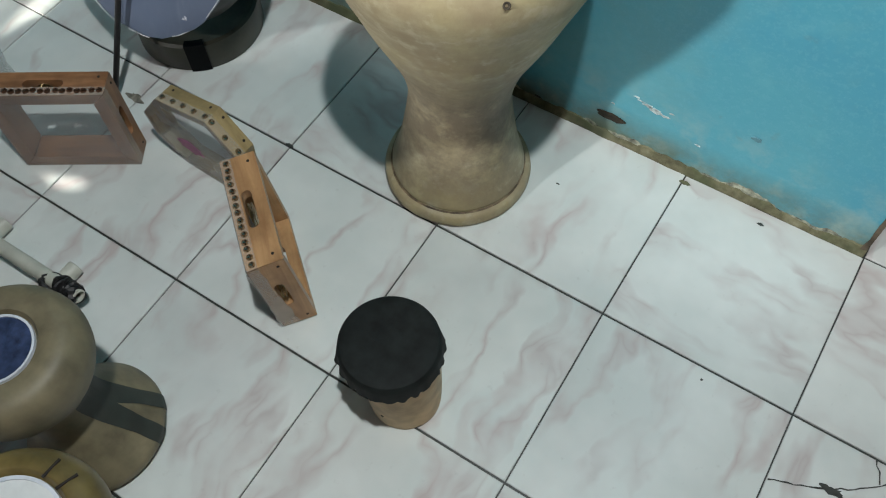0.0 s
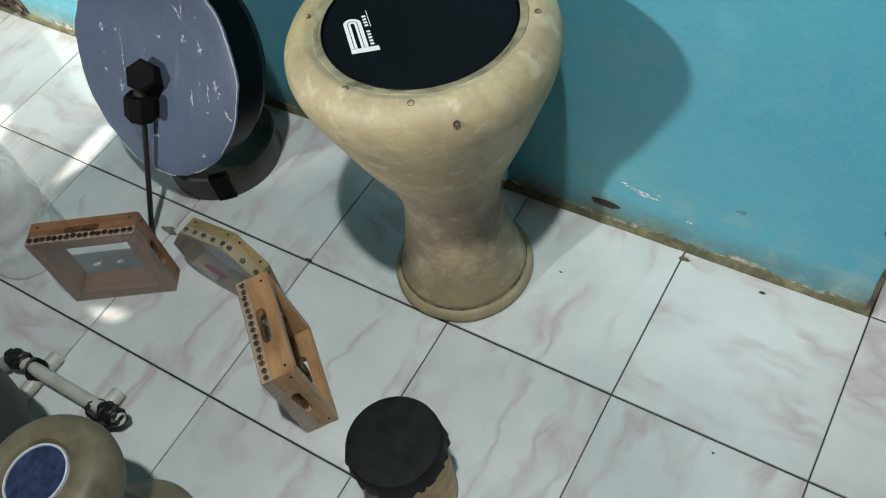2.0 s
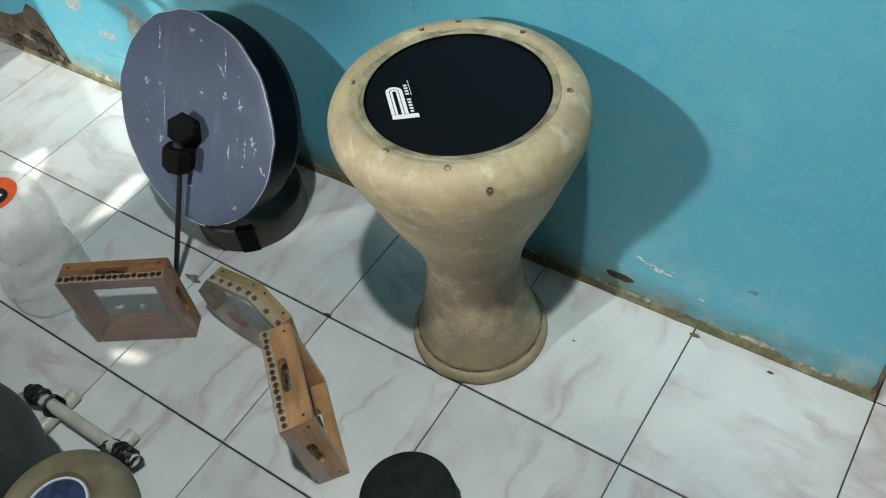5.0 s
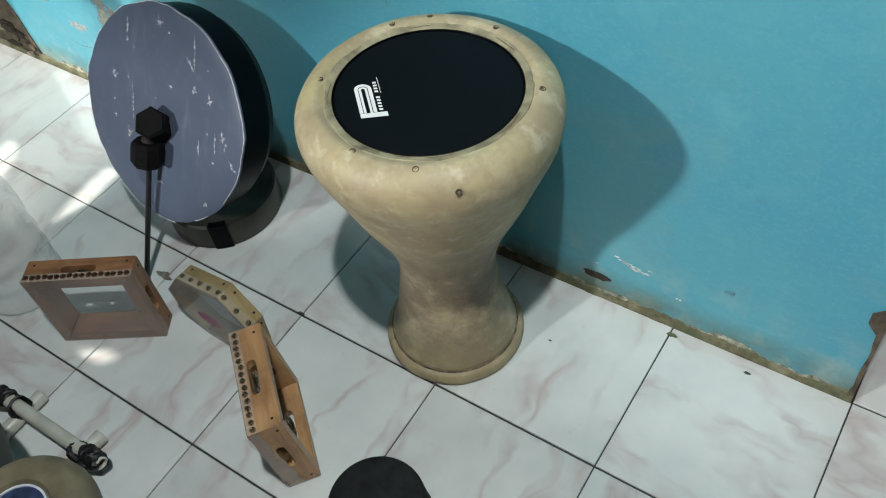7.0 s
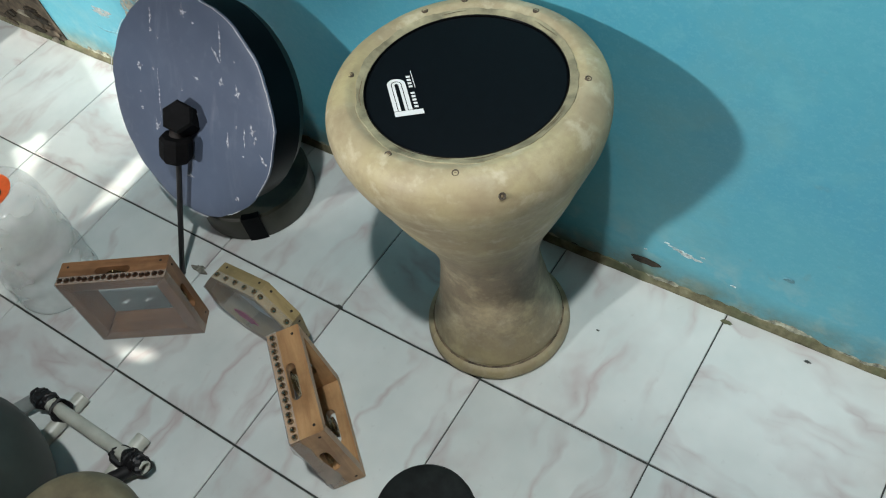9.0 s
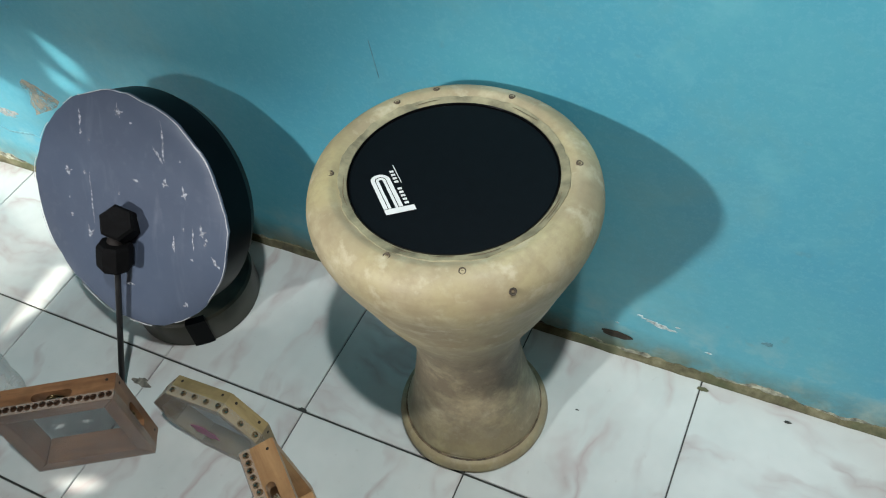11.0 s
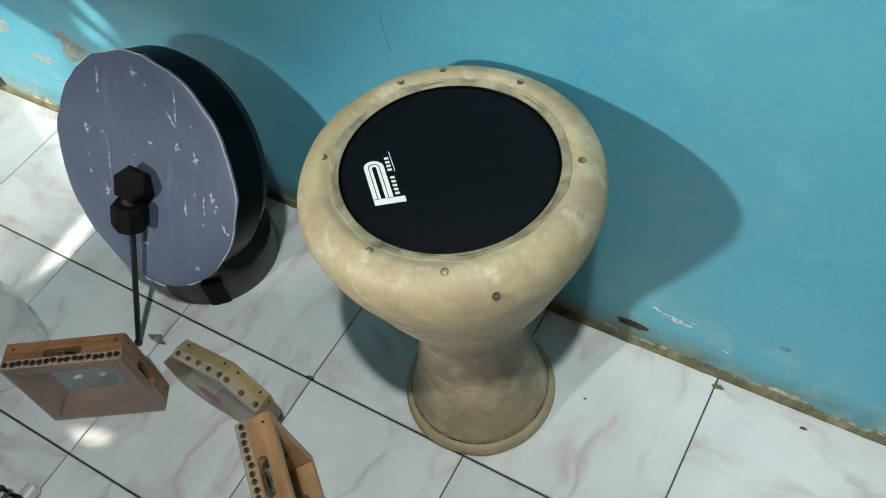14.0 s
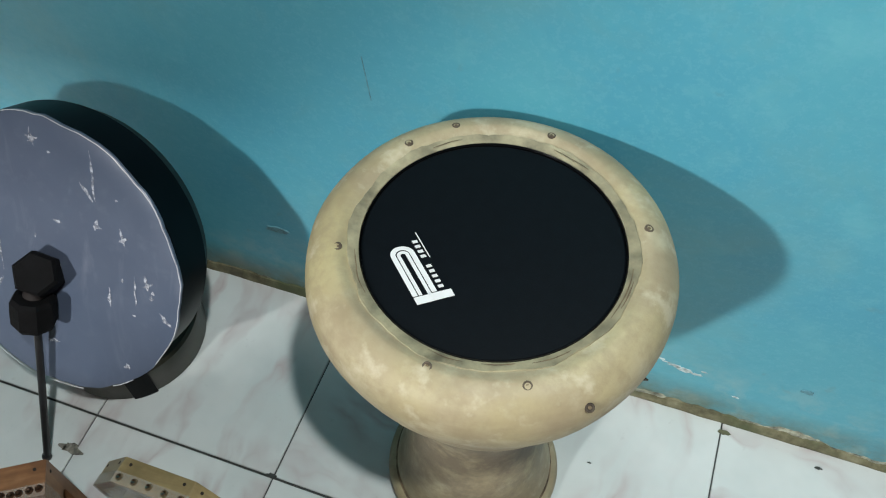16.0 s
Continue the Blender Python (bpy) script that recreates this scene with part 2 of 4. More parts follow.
def drumwood_build(nt, b):
    v = coords(nt)
    ring = coords(nt, 1.0, stretch=(1.6, 1.6, 9))
    f = noise_at(nt, ring, 5, 5, 0.6)
    blot = noise_at(nt, v, 8, 5, 0.62)
    c = ramp(nt, f, [(0.3, (0.324, 0.271, 0.168)), (0.55, (0.417, 0.361, 0.227)), (0.75, (0.464, 0.421, 0.282))])
    c = mix(nt, ramp(nt, blot, [(0.44, (0, 0, 0)), (0.66, (0.85, 0.85, 0.85))]), c, (0.277, 0.219, 0.131))
    yellow = ramp(nt, noise_at(nt, v, 5.5, 3), [(0.45, (0, 0, 0)), (0.62, (0.6, 0.6, 0.6))])
    c = mix(nt, yellow, c, (0.432, 0.378, 0.181))
    smear = ramp(nt, noise_at(nt, coords(nt, 1.0, stretch=(1, 1, 0.35)), 16, 5, 0.65), [(0.52, (0, 0, 0)), (0.68, (0.55, 0.55, 0.55))])
    c = mix(nt, smear, c, (0.248, 0.194, 0.114))
    pale = ramp(nt, noise_at(nt, v, 26, 4), [(0.55, (0, 0, 0)), (0.75, (0.5, 0.5, 0.5))])
    c = mix(nt, pale, c, (0.509, 0.477, 0.334))
    mott = noise_at(nt, v, 48, 5, 0.7)
    c = mix(nt, ramp(nt, mott, [(0.44, (0, 0, 0)), (0.64, (0.5, 0.5, 0.5))]), c, (0.282, 0.230, 0.135))
    c = mix(nt, ramp(nt, noise_at(nt, v, 34, 4, 0.6), [(0.56, (0, 0, 0)), (0.70, (0.6, 0.6, 0.6))]), c, (0.538, 0.490, 0.349))
    # brown blotches, strongest round the waist
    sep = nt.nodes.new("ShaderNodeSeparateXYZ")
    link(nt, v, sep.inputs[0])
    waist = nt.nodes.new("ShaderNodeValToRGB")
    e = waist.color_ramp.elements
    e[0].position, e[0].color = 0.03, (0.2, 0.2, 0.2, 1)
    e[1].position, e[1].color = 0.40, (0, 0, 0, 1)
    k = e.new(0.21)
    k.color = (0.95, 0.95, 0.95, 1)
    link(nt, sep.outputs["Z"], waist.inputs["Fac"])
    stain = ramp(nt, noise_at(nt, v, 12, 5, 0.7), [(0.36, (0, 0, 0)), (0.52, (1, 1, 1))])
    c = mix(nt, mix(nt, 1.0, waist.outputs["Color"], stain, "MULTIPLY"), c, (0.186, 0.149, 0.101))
    brown_blot = ramp(nt, noise_at(nt, v, 6.5, 6, 0.72), [(0.45, (0, 0, 0)), (0.58, (0.85, 0.85, 0.85))])
    c = mix(nt, mix(nt, 1.0, waist.outputs["Color"], brown_blot, "MULTIPLY"), c, (0.107, 0.080, 0.049))
    link(nt, c, b.inputs["Base Color"])
    rough_from(nt, b, blot, 0.42, 0.68)
    bump(nt, b, mott, 0.35, 0.0022)


M_DRUMWOOD = mat("pale_turned_wood", drumwood_build)
M_LIP = plain("trimmed_greyish_wood", (0.315, 0.285, 0.175), 0.6, grain=0.34, scale=42, bumps=0.6)


def plank_mat(name, a, b_, c_, scale=1.0):
    a, b_, c_ = (tuple(k * 0.95 for k in q) for q in (a, b_, c_))

    def build(nt, b):
        v = coords(nt, 1.0, jitter=True, stretch=(3, 26, 26))
        f = noise_at(nt, v, 2.2 * scale, 5, 0.6, 0.6)
        w = coords(nt, jitter=True)
        c = ramp(nt, f, [(0.3, a), (0.55, b_), (0.8, c_)])
        c = mix(nt, ramp(nt, noise_at(nt, w, 18, 4), [(0.44, (0, 0, 0)), (0.68, (0.55, 0.55, 0.55))]), c, tuple(k * 0.55 for k in a))
        link(nt, c, b.inputs["Base Color"])
        rough_from(nt, b, f, 0.3, 0.52)
        b.inputs["Coat Weight"].default_value = 0.08
        b.inputs["Specular IOR Level"].default_value = 0.3
        b.inputs["Coat Roughness"].default_value = 0.2
        bump(nt, b, f, 0.2, 0.001)
    return mat(name, build)


M_TAMB = plank_mat("varnished_reddish_wood", (0.150, 0.072, 0.034), (0.265, 0.132, 0.062), (0.36, 0.200, 0.100))
M_TAMB_PALE = plank_mat("varnished_orange_wood", (0.33, 0.175, 0.080), (0.47, 0.275, 0.130), (0.54, 0.35, 0.185))
M_TAMB_YELLOW = plank_mat("yellowed_wood", (0.22, 0.165, 0.075), (0.335, 0.26, 0.125), (0.41, 0.33, 0.18))
M_BRASS = plain("brass", (0.42, 0.32, 0.16), 0.28, 1.0, 0.2, 200, 0.2)
M_STUD = plain("tarnished_stud", (0.58, 0.50, 0.36), 0.17, 1.0, 0.3, 200, 0.2)
M_STUD_DARK = plain("rusty_stud", (0.10, 0.05, 0.028), 0.5, 0.5, 0.4, 200, 0.3)
M_GROOVE = plain("groove_dirt", (0.17, 0.125, 0.07), 0.8, grain=0.3, scale=150)
M_SEAM = plain("seam_dirt", (0.19, 0.14, 0.085), 0.85, grain=0.6, scale=60)
M_HOLE = plain("dark_hole", (0.02, 0.015, 0.012), 0.9)
M_BLACKHEAD = plain("black_drum_skin", (0.0030, 0.0048, 0.0066), 0.55, grain=0.2, scale=700, bumps=0.12, spec=0.10)
M_LOGO = plain("white_print", (0.82, 0.83, 0.82), 0.5, grain=0.03)
M_RUBBER = plain("black_leather", (0.0095, 0.0125, 0.0120), 0.7, grain=0.45, scale=45, bumps=0.6, spec=0.2)
M_BLACKSHELL = plain("black_lacquer", (0.0016, 0.0024, 0.0036), 0.35, grain=0.3, scale=16, bumps=0.05, spec=0.08)
M_RIM = plain("glossy_black_rim", (0.004, 0.0045, 0.005), 0.1, grain=0.2, spec=0.7)
M_REARSHELL = plain("smoky_grey_shell", (0.020, 0.026, 0.022), 0.4, grain=0.35, scale=14, bumps=0.1, spec=0.2)
M_STAND = plain("smoky_olive_plastic", (0.050, 0.051, 0.038), 0.4, grain=0.35, scale=14, bumps=0.1, spec=0.25)
M_MALLET = plain("black_cloth_tape", (0.004, 0.004, 0.0045), 0.85, grain=0.4, scale=120, bumps=0.6, spec=0.15)
M_STICK = plain("black_painted_stick", (0.012, 0.012, 0.013), 0.4, grain=0.3)
M_COLLAR = plain("brown_leather_band", (0.009, 0.005, 0.004), 0.8, grain=0.3)


def film_build(col, alpha, rough, spots):
    def build(nt, b):
        v = coords(nt)
        f = noise_at(nt, v, 6, 4)
        c = ramp(nt, f, [(0.3, tuple(k * 0.85 for k in col)), (0.7, tuple(min(1, k * 1.12) for k in col))])
        link(nt, c, b.inputs["Base Color"])
        crease = noise_at(nt, coords(nt, 1.0, stretch=(1, 2.5, 1)), 22, 5, 0.6, 1.0)
        rough_from(nt, b, crease, max(0.03, rough - 0.08), rough + 0.12)
        a = nt.nodes.new("ShaderNodeMapRange")
        a.inputs["To Min"].default_value, a.inputs["To Max"].default_value = alpha - spots, alpha + spots
        link(nt, f, a.inputs["Value"])
        link(nt, a.outputs["Result"], b.inputs["Alpha"])
        bump(nt, b, crease, 0.25, 0.003)
    return build


M_FILM = mat("clear_plastic_film", film_build((0.56, 0.53, 0.52), 0.29, 0.08, 0.20))
M_FILM_MILKY = mat("milky_plastic_film", film_build((0.50, 0.49, 0.50), 0.48, 0.12, 0.18))
M_FILM_DARK = mat("smoky_plastic_film", film_build((0.22, 0.23, 0.27), 0.72, 0.2, 0.1))
M_LAP = mat("clear_film_lap", film_build((0.66, 0.62, 0.55), 0.28, 0.07, 0.12))
M_FLAP = mat("crumpled_grey_film", film_build((0.50, 0.45, 0.40), 0.46, 0.10, 0.34))
M_FILM_JUG = mat("hazy_clear_plastic", film_build((0.80, 0.82, 0.80), 0.34, 0.08, 0.30))


def bass_build(nt, b):
    v = coords(nt)
    f = noise_at(nt, v, 5, 5, 0.6)
    c = ramp(nt, f, [(0.3, (0.075, 0.094, 0.139)), (0.7, (0.099, 0.122, 0.174))])
    haze = ramp(nt, noise_at(nt, v, 60, 4), [(0.55, (0, 0, 0)), (0.75, (0.25, 0.25, 0.25))])
    c = mix(nt, haze, c, (0.157, 0.177, 0.226))
    streak = ramp(nt, noise_at(nt, coords(nt, 1.0, stretch=(4, 1, 1)), 7, 5, 0.6, 0.8), [(0.58, (0, 0, 0)), (0.75, (0.5, 0.5, 0.5))])
    c = mix(nt, streak, c, (0.174, 0.196, 0.252))
    blue = ramp(nt, noise_at(nt, v, 4, 3), [(0.42, (0, 0, 0)), (0.62, (0.6, 0.6, 0.6))])
    c = mix(nt, blue, c, (0.064, 0.087, 0.135))
    link(nt, c, b.inputs["Base Color"])
    rough_from(nt, b, noise_at(nt, v, 18, 4), 0.22, 0.42)
    bump(nt, b, noise_at(nt, v, 10, 3), 0.12, 0.004)


M_BASSHEAD = mat("grey_violet_drum_film", bass_build)
def scuff_build(nt, b):
    v = coords(nt)
    b.inputs["Base Color"].default_value = (0.50, 0.52, 0.58, 1)
    b.inputs["Roughness"].default_value = 0.7
    a = ramp(nt, noise_at(nt, v, 190, 4, 0.7), [(0.36, (0.05, 0.05, 0.05)), (0.60, (0.85, 0.85, 0.85))])
    link(nt, a, b.inputs["Alpha"])


M_SCUFF = mat("white_scuff", scuff_build)
M_EDGE_GLINT = plain("painted_edge_glint", (0.60, 0.61, 0.64), 0.3, grain=0.2)
M_GOBLET = plain("olive_grey_wood", (0.20, 0.172, 0.105), 0.55, grain=0.26, scale=22, bumps=0.3)
M_GOBLET_YELLOW = plain("ochre_varnished_wood", (0.19, 0.142, 0.050), 0.35, grain=0.32, scale=20, bumps=0.3)
M_GREENGREY = plain("dark_green_grey_wood", (0.036, 0.044, 0.037), 0.55, grain=0.25, scale=16, bumps=0.3)
M_BLUESKIN = plain("blue_drum_skin", (0.034, 0.054, 0.118), 0.35, grain=0.35, scale=90)
M_WHITESKIN = plain("white_drum_skin", (0.70, 0.73, 0.73), 0.4, grain=0.04)
M_WHITERING = plain("white_ring", (0.62, 0.66, 0.72), 0.5, grain=0.08)
M_PVC = plain("dirty_white_pipe", (0.52, 0.53, 0.46), 0.35, grain=0.12, scale=26)
M_PVC_GREY = plain("grey_pipe", (0.28, 0.31, 0.30), 0.4, grain=0.15, scale=26)
M_TAPE = plain("black_rubber_strip", (0.006, 0.006, 0.007), 0.55, grain=0.4, scale=80, bumps=0.6)
M_PINE = plain("raw_light_wood", (0.57, 0.41, 0.22), 0.6, grain=0.3, scale=18, bumps=0.3)
M_ORANGE = plain("orange_label", (0.72, 0.12, 0.03), 0.4, grain=0.12)
M_LABELBLACK = plain("black_label", (0.014, 0.016, 0.02), 0.4)
M_PINK = plain("magenta_print", (0.36, 0.10, 0.21), 0.5)
M_GLASSY = plain("steel", (0.5, 0.5, 0.5), 0.25, 1.0, 0.15)
M_FRAME = plain("white_frame_paint", (0.65, 0.66, 0.64), 0.5, grain=0.06)


# ---- building helpers ----
def part(name, bm, material, parent=None, label="", smooth=False):
    me = bpy.data.meshes.new(name)
    bmesh.ops.recalc_face_normals(bm, faces=bm.faces)
    bm.to_mesh(me)
    bm.free()
    me.materials.append(material)
    if smooth:
        me.polygons.foreach_set("use_smooth", [True] * len(me.polygons))
        me.set_sharp_from_angle(angle=radians(38))
    ob = new(name, me)
    ob.parent = parent
    if label:
        tagged(ob, label)
    return ob


def thing(name, m, label, category, group="", kind=""):
    ob = new(name)
    ob.empty_display_size = 0.05
    ob.matrix_basis = m
    return tagged(ob, label, category, group, kind)


def lathe(profile, seg=72, wobble=0.0):
    """Turned body round z from (radius, height) pairs; a radius of 0 closes it."""
    bm = bmesh.new()
    rows = []
    for r, z in profile:
        if r < 1e-6:
            rows.append([bm.verts.new((0, 0, z))])
            continue
        row = []
        for k in range(seg):
            a = 2 * math.pi * k / seg
            q = r * (1 + wobble * noise.noise((math.cos(a) * 2.2, math.sin(a) * 2.2, z * 9)))
            row.append(bm.verts.new((q * math.cos(a), q * math.sin(a), z)))
        rows.append(row)
    for a, b in zip(rows, rows[1:]):
        for k in range(seg):
            k2 = (k + 1) % seg
            if len(a) == 1 and len(b) == 1:
                continue
            if len(a) == 1:
                bm.faces.new((a[0], b[k], b[k2]))
            elif len(b) == 1:
                bm.faces.new((a[k], a[k2], b[0]))
            else:
                bm.faces.new((a[k], a[k2], b[k2], b[k]))
    return bm


def smooth_profile(pts, n=4):
    """Catmull-Rom through the points of a profile."""
    out = []
    for i in range(len(pts) - 1):
        p0, p1, p2, p3 = (pts[max(0, min(len(pts) - 1, i + d))] for d in (-1, 0, 1, 2))
        for k in range(n):
            t = k / n
            out.append(tuple(0.5 * (2 * b + (c - a) * t + (2 * a - 5 * b + 4 * c - d) * t * t + (3 * b - a - 3 * c + d) * t ** 3)
                             for a, b, c, d in zip(p0, p1, p2, p3)))
    out.append(pts[-1])
    return [(max(0.0, r), z) for r, z in out]


def box(x0, x1, y0, y1, z0, z1, bevel=0.0):
    bm = bmesh.new()
    bmesh.ops.create_cube(bm, size=1)
    for v in bm.verts:
        v.co = (x0 + (v.co.x + 0.5) * (x1 - x0), y0 + (v.co.y + 0.5) * (y1 - y0), z0 + (v.co.z + 0.5) * (z1 - z0))
    if bevel:
        bmesh.ops.bevel(bm, geom=bm.edges[:], offset=bevel, segments=2, profile=0.6, affect="EDGES")
    return bm


def tube(a, b, r, seg=20, inner=0.0, r2=None):
    """A pipe from a to b, hollow if inner is given."""
    a, b = Vector(a), Vector(b)
    q = (b - a).to_track_quat("Z", "Y").to_matrix().to_4x4()
    L = (b - a).length
    r2 = r if r2 is None else r2
    e = min(r * 0.12, 0.0012)
    prof = [(0, 0), (r - e, 0), (r, e), (r2, L - e), (r2 - e, L), (0, L)]
    if inner:
        prof = [(inner, 0), (r - e, 0), (r, e), (r2, L - e), (r2 - e, L), (inner, L), (inner, 0)]
    bm = lathe(prof, seg)
    bmesh.ops.transform(bm, matrix=Matrix.Translation(a) @ q, verts=bm.verts)
    return bm


def merged(*bms):
    out = bmesh.new()
    for b in bms:
        me = bpy.data.meshes.new("tmp")
        b.to_mesh(me)
        b.free()
        out.from_mesh(me)
        bpy.data.meshes.remove(me)
    return out


def prism(outline, z0, z1):
    """A flat outline (x, y), extruded from z0 to z1."""
    bm = bmesh.new()
    f = bm.faces.new([bm.verts.new((x, y, z0)) for x, y in outline])
    ext = bmesh.ops.extrude_face_region(bm, geom=[f])
    bmesh.ops.translate(bm, vec=(0, 0, z1 - z0), verts=[g for g in ext["geom"] if isinstance(g, bmesh.types.BMVert)])
    return bm


def blob_outline(cx, cy, rx, ry, seed, n=18, rag=0.35):
    rnd = random.Random(seed)
    return [(cx + rx * math.cos(a) * (1 + rnd.uniform(-rag, rag)), cy + ry * math.sin(a) * (1 + rnd.uniform(-rag, rag)))
            for a in (2 * math.pi * k / n for k in range(n))]


def slotted_plank(L, W, T, slot_l, slot_w):
    """A plank L long (x), W wide (y), T thick (z, downward from 0) with a round-ended slot cut through it."""
    bm = bmesh.new()
    c = 0.0016
    outer = [(-L / 2 + c, -W / 2), (L / 2 - c, -W / 2), (L / 2, -W / 2 + c), (L / 2, W / 2 - c), (L / 2 - c, W / 2), (-L / 2 + c, W / 2),
             (-L / 2, W / 2 - c), (-L / 2, -W / 2 + c)]
    inner = []
    r = slot_w / 2
    for k in range(9):
        a = -math.pi / 2 + math.pi * k / 8
        inner.append((slot_l / 2 - r + r * math.cos(a), r * math.sin(a)))
    for k in range(9):
        a = math.pi / 2 + math.pi * k / 8
        inner.append((-slot_l / 2 + r + r * math.cos(a), r * math.sin(a)))
    edges = []
    for loop in (outer, inner):
        vs = [bm.verts.new((x, y, 0)) for x, y in loop]
        edges += [bm.edges.new((vs[k], vs[(k + 1) % len(vs)])) for k in range(len(vs))]
    bmesh.ops.triangle_fill(bm, edges=edges, use_beauty=True)
    ext = bmesh.ops.extrude_face_region(bm, geom=bm.faces[:])
    bmesh.ops.translate(bm, vec=(0, 0, -T), verts=[g for g in ext["geom"] if isinstance(g, bmesh.types.BMVert)])
    return bm


# ---- room ----
T = 0.30
WEST, EAST, SOUTH, NORTH, TOP = -2.40, 2.10, -2.40, 1.80, 2.75
floor = tagged(part("floor", box(WEST, EAST, SOUTH, NORTH, -0.12, -0.0035), M_GROUT), "white marbled glazed floor tiles with dark joints", "floor", kind="structure")

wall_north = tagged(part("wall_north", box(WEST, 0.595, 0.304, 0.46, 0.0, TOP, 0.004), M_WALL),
                    "blue painted plaster wall, patched pale and darker green at its foot", "wall", kind="structure")
for nm, b in (("wall_east", box(EAST, EAST + 0.12, SOUTH, NORTH, 0, TOP)), ("wall_far", box(WEST, EAST, NORTH, NORTH + 0.12, 0, TOP))):
    tagged(part(nm, b, M_DIM), "plain dull rosy wall", "wall", kind="structure")
# south wall with the low window's opening
wx0, wx1, wz0, wz1 = WIN.x - 0.24, WIN.x + 0.24, WIN.z - 0.32, WIN.z + 0.32
south = merged(box(WEST, wx0, SOUTH - 0.12, SOUTH, 0, TOP), box(wx1, EAST, SOUTH - 0.12, SOUTH, 0, TOP),
               box(wx0, wx1, SOUTH - 0.12, SOUTH, 0, wz0), box(wx0, wx1, SOUTH - 0.12, SOUTH, wz1, TOP))
tagged(part("wall_south", south, M_DIM), "plain dull blue painted wall with a small window", "wall", kind="structure")
win = thing("window_1", pose(WIN.x, SOUTH - 0.06, WIN.z), "small white framed window letting daylight in", "window", kind="structure")
part("window_frame", merged(box(-0.24, -0.205, -0.03, 0.03, -0.32, 0.32), box(0.205, 0.24, -0.03, 0.03, -0.32, 0.32),
                            box(-0.205, 0.205, -0.03, 0.03, -0.32, -0.285), box(-0.205, 0.205, -0.03, 0.03, 0.285, 0.32)), M_FRAME, win)
tagged(part("ceiling", box(WEST, EAST, SOUTH, NORTH, TOP, TOP + 0.1), M_CEIL), "plain pale ceiling", "ceiling", kind="structure")

# unseen partition with a hatch, added so its sill shades the near floor
SILL, PART_Y = 0.92, -1.20
hx0, hx1, hz1 = -1.45, -0.15, 1.36
# the raised block on the sill deepens the floor shadow beside the drum
part_bm = merged(box(WEST, hx0, PART_Y - 0.1, PART_Y, 0, TOP), box(hx1, EAST, PART_Y - 0.1, PART_Y, 0, TOP),
                 box(hx0, hx1, PART_Y - 0.1, PART_Y, 0, SILL), box(-0.79, -0.60, PART_Y - 0.1, PART_Y, SILL, SILL + 0.058), box(hx0, hx1, PART_Y - 0.1, PART_Y, hz1, TOP))
tagged(part("wall_partition", part_bm, M_DIM), "unseen partition with a hatch, added to shade the near floor", "wall", kind="structure")
# unseen slats, added to dim the window light on the wall's upper left
shutter = thing("dimming_slats_1", pose(hx0, PART_Y - 0.05, 0), "unseen slats added in the hatch to dim the upper wall", "shutter", kind="structure")
for k in range(10):
    z = 1.150 + 0.021 * k
    reach = 0.66 + 0.022 * k
    part("slat", box(0.0, reach, -0.004, 0.004, z, z + 0.0138, 0.001), M_DIM, shutter)
part("stile", box(0.0, 0.03, -0.012, -0.004, 1.14, hz1 - 0.002, 0.001), M_DIM, shutter)

# unseen west wall, its openings made up so the sun lights chosen patches
def gaps_of(lit, bands):
    """The openings through which the sun lights an outline of points, as stacked y and z ranges of the west wall."""
    ring = []
    for p in lit:
        p = Vector(p)
        q = p - SUN_WAY * ((p.x - WEST) / SUN_WAY.x)
        ring.append((q.y, q.z))
    lo, hi = min(z for _, z in ring), max(z for _, z in ring)
    out = []
    for k in range(bands):
        za, zb = lo + (hi - lo) * k / bands, lo + (hi - lo) * (k + 1) / bands
        zm = (za + zb) / 2
        ys = sorted(a[0] + (b[0] - a[0]) * (zm - a[1]) / (b[1] - a[1])
                    for a, b in zip(ring, ring[1:] + ring[:1]) if (a[1] - zm) * (b[1] - zm) < 0)
        out += [(ya, yb, za, zb) for ya, yb in zip(ys[::2], ys[1::2])]
    return out


def on_wall(*pts):
    return [(x, 0.304, z) for x, z in pts]


def on_floor(*pts):
    return [(x, y, 0.0) for x, y in pts]


GAPS = []
for lit, bands in (
        (on_wall((-0.938, 0.424), (-0.913, 0.414), (-0.875, 0.388), (-0.855, 0.364), (-0.862, 0.334), (-0.880, 0.336), (-0.907, 0.356), (-0.924, 0.380)), 14),
        (on_wall((-0.958, 0.350), (-0.928, 0.338), (-0.905, 0.324), (-0.880, 0.300), (-0.926, 0.290), (-0.957, 0.304)), 9),
        (on_floor((-0.934, -0.085), (-0.948, -0.006), (-0.953, 0.100), (-0.915, 0.105), (-0.903, 0.0), (-0.922, -0.04)), 14),
        (on_floor((-1.256, -0.022), (-1.244, 0.057), (-1.199, 0.045), (-1.163, -0.018), (-1.127, -0.076), (-1.177, -0.064)), 12),
        # this opening is made up: its patch stands for sun reflected off the film
        (on_floor((-0.630, -0.264), (-0.598, -0.256), (-0.568, -0.240), (-0.548, -0.246), (-0.560, -0.268), (-0.595, -0.274)), 7)):
    GAPS += gaps_of(lit, bands)
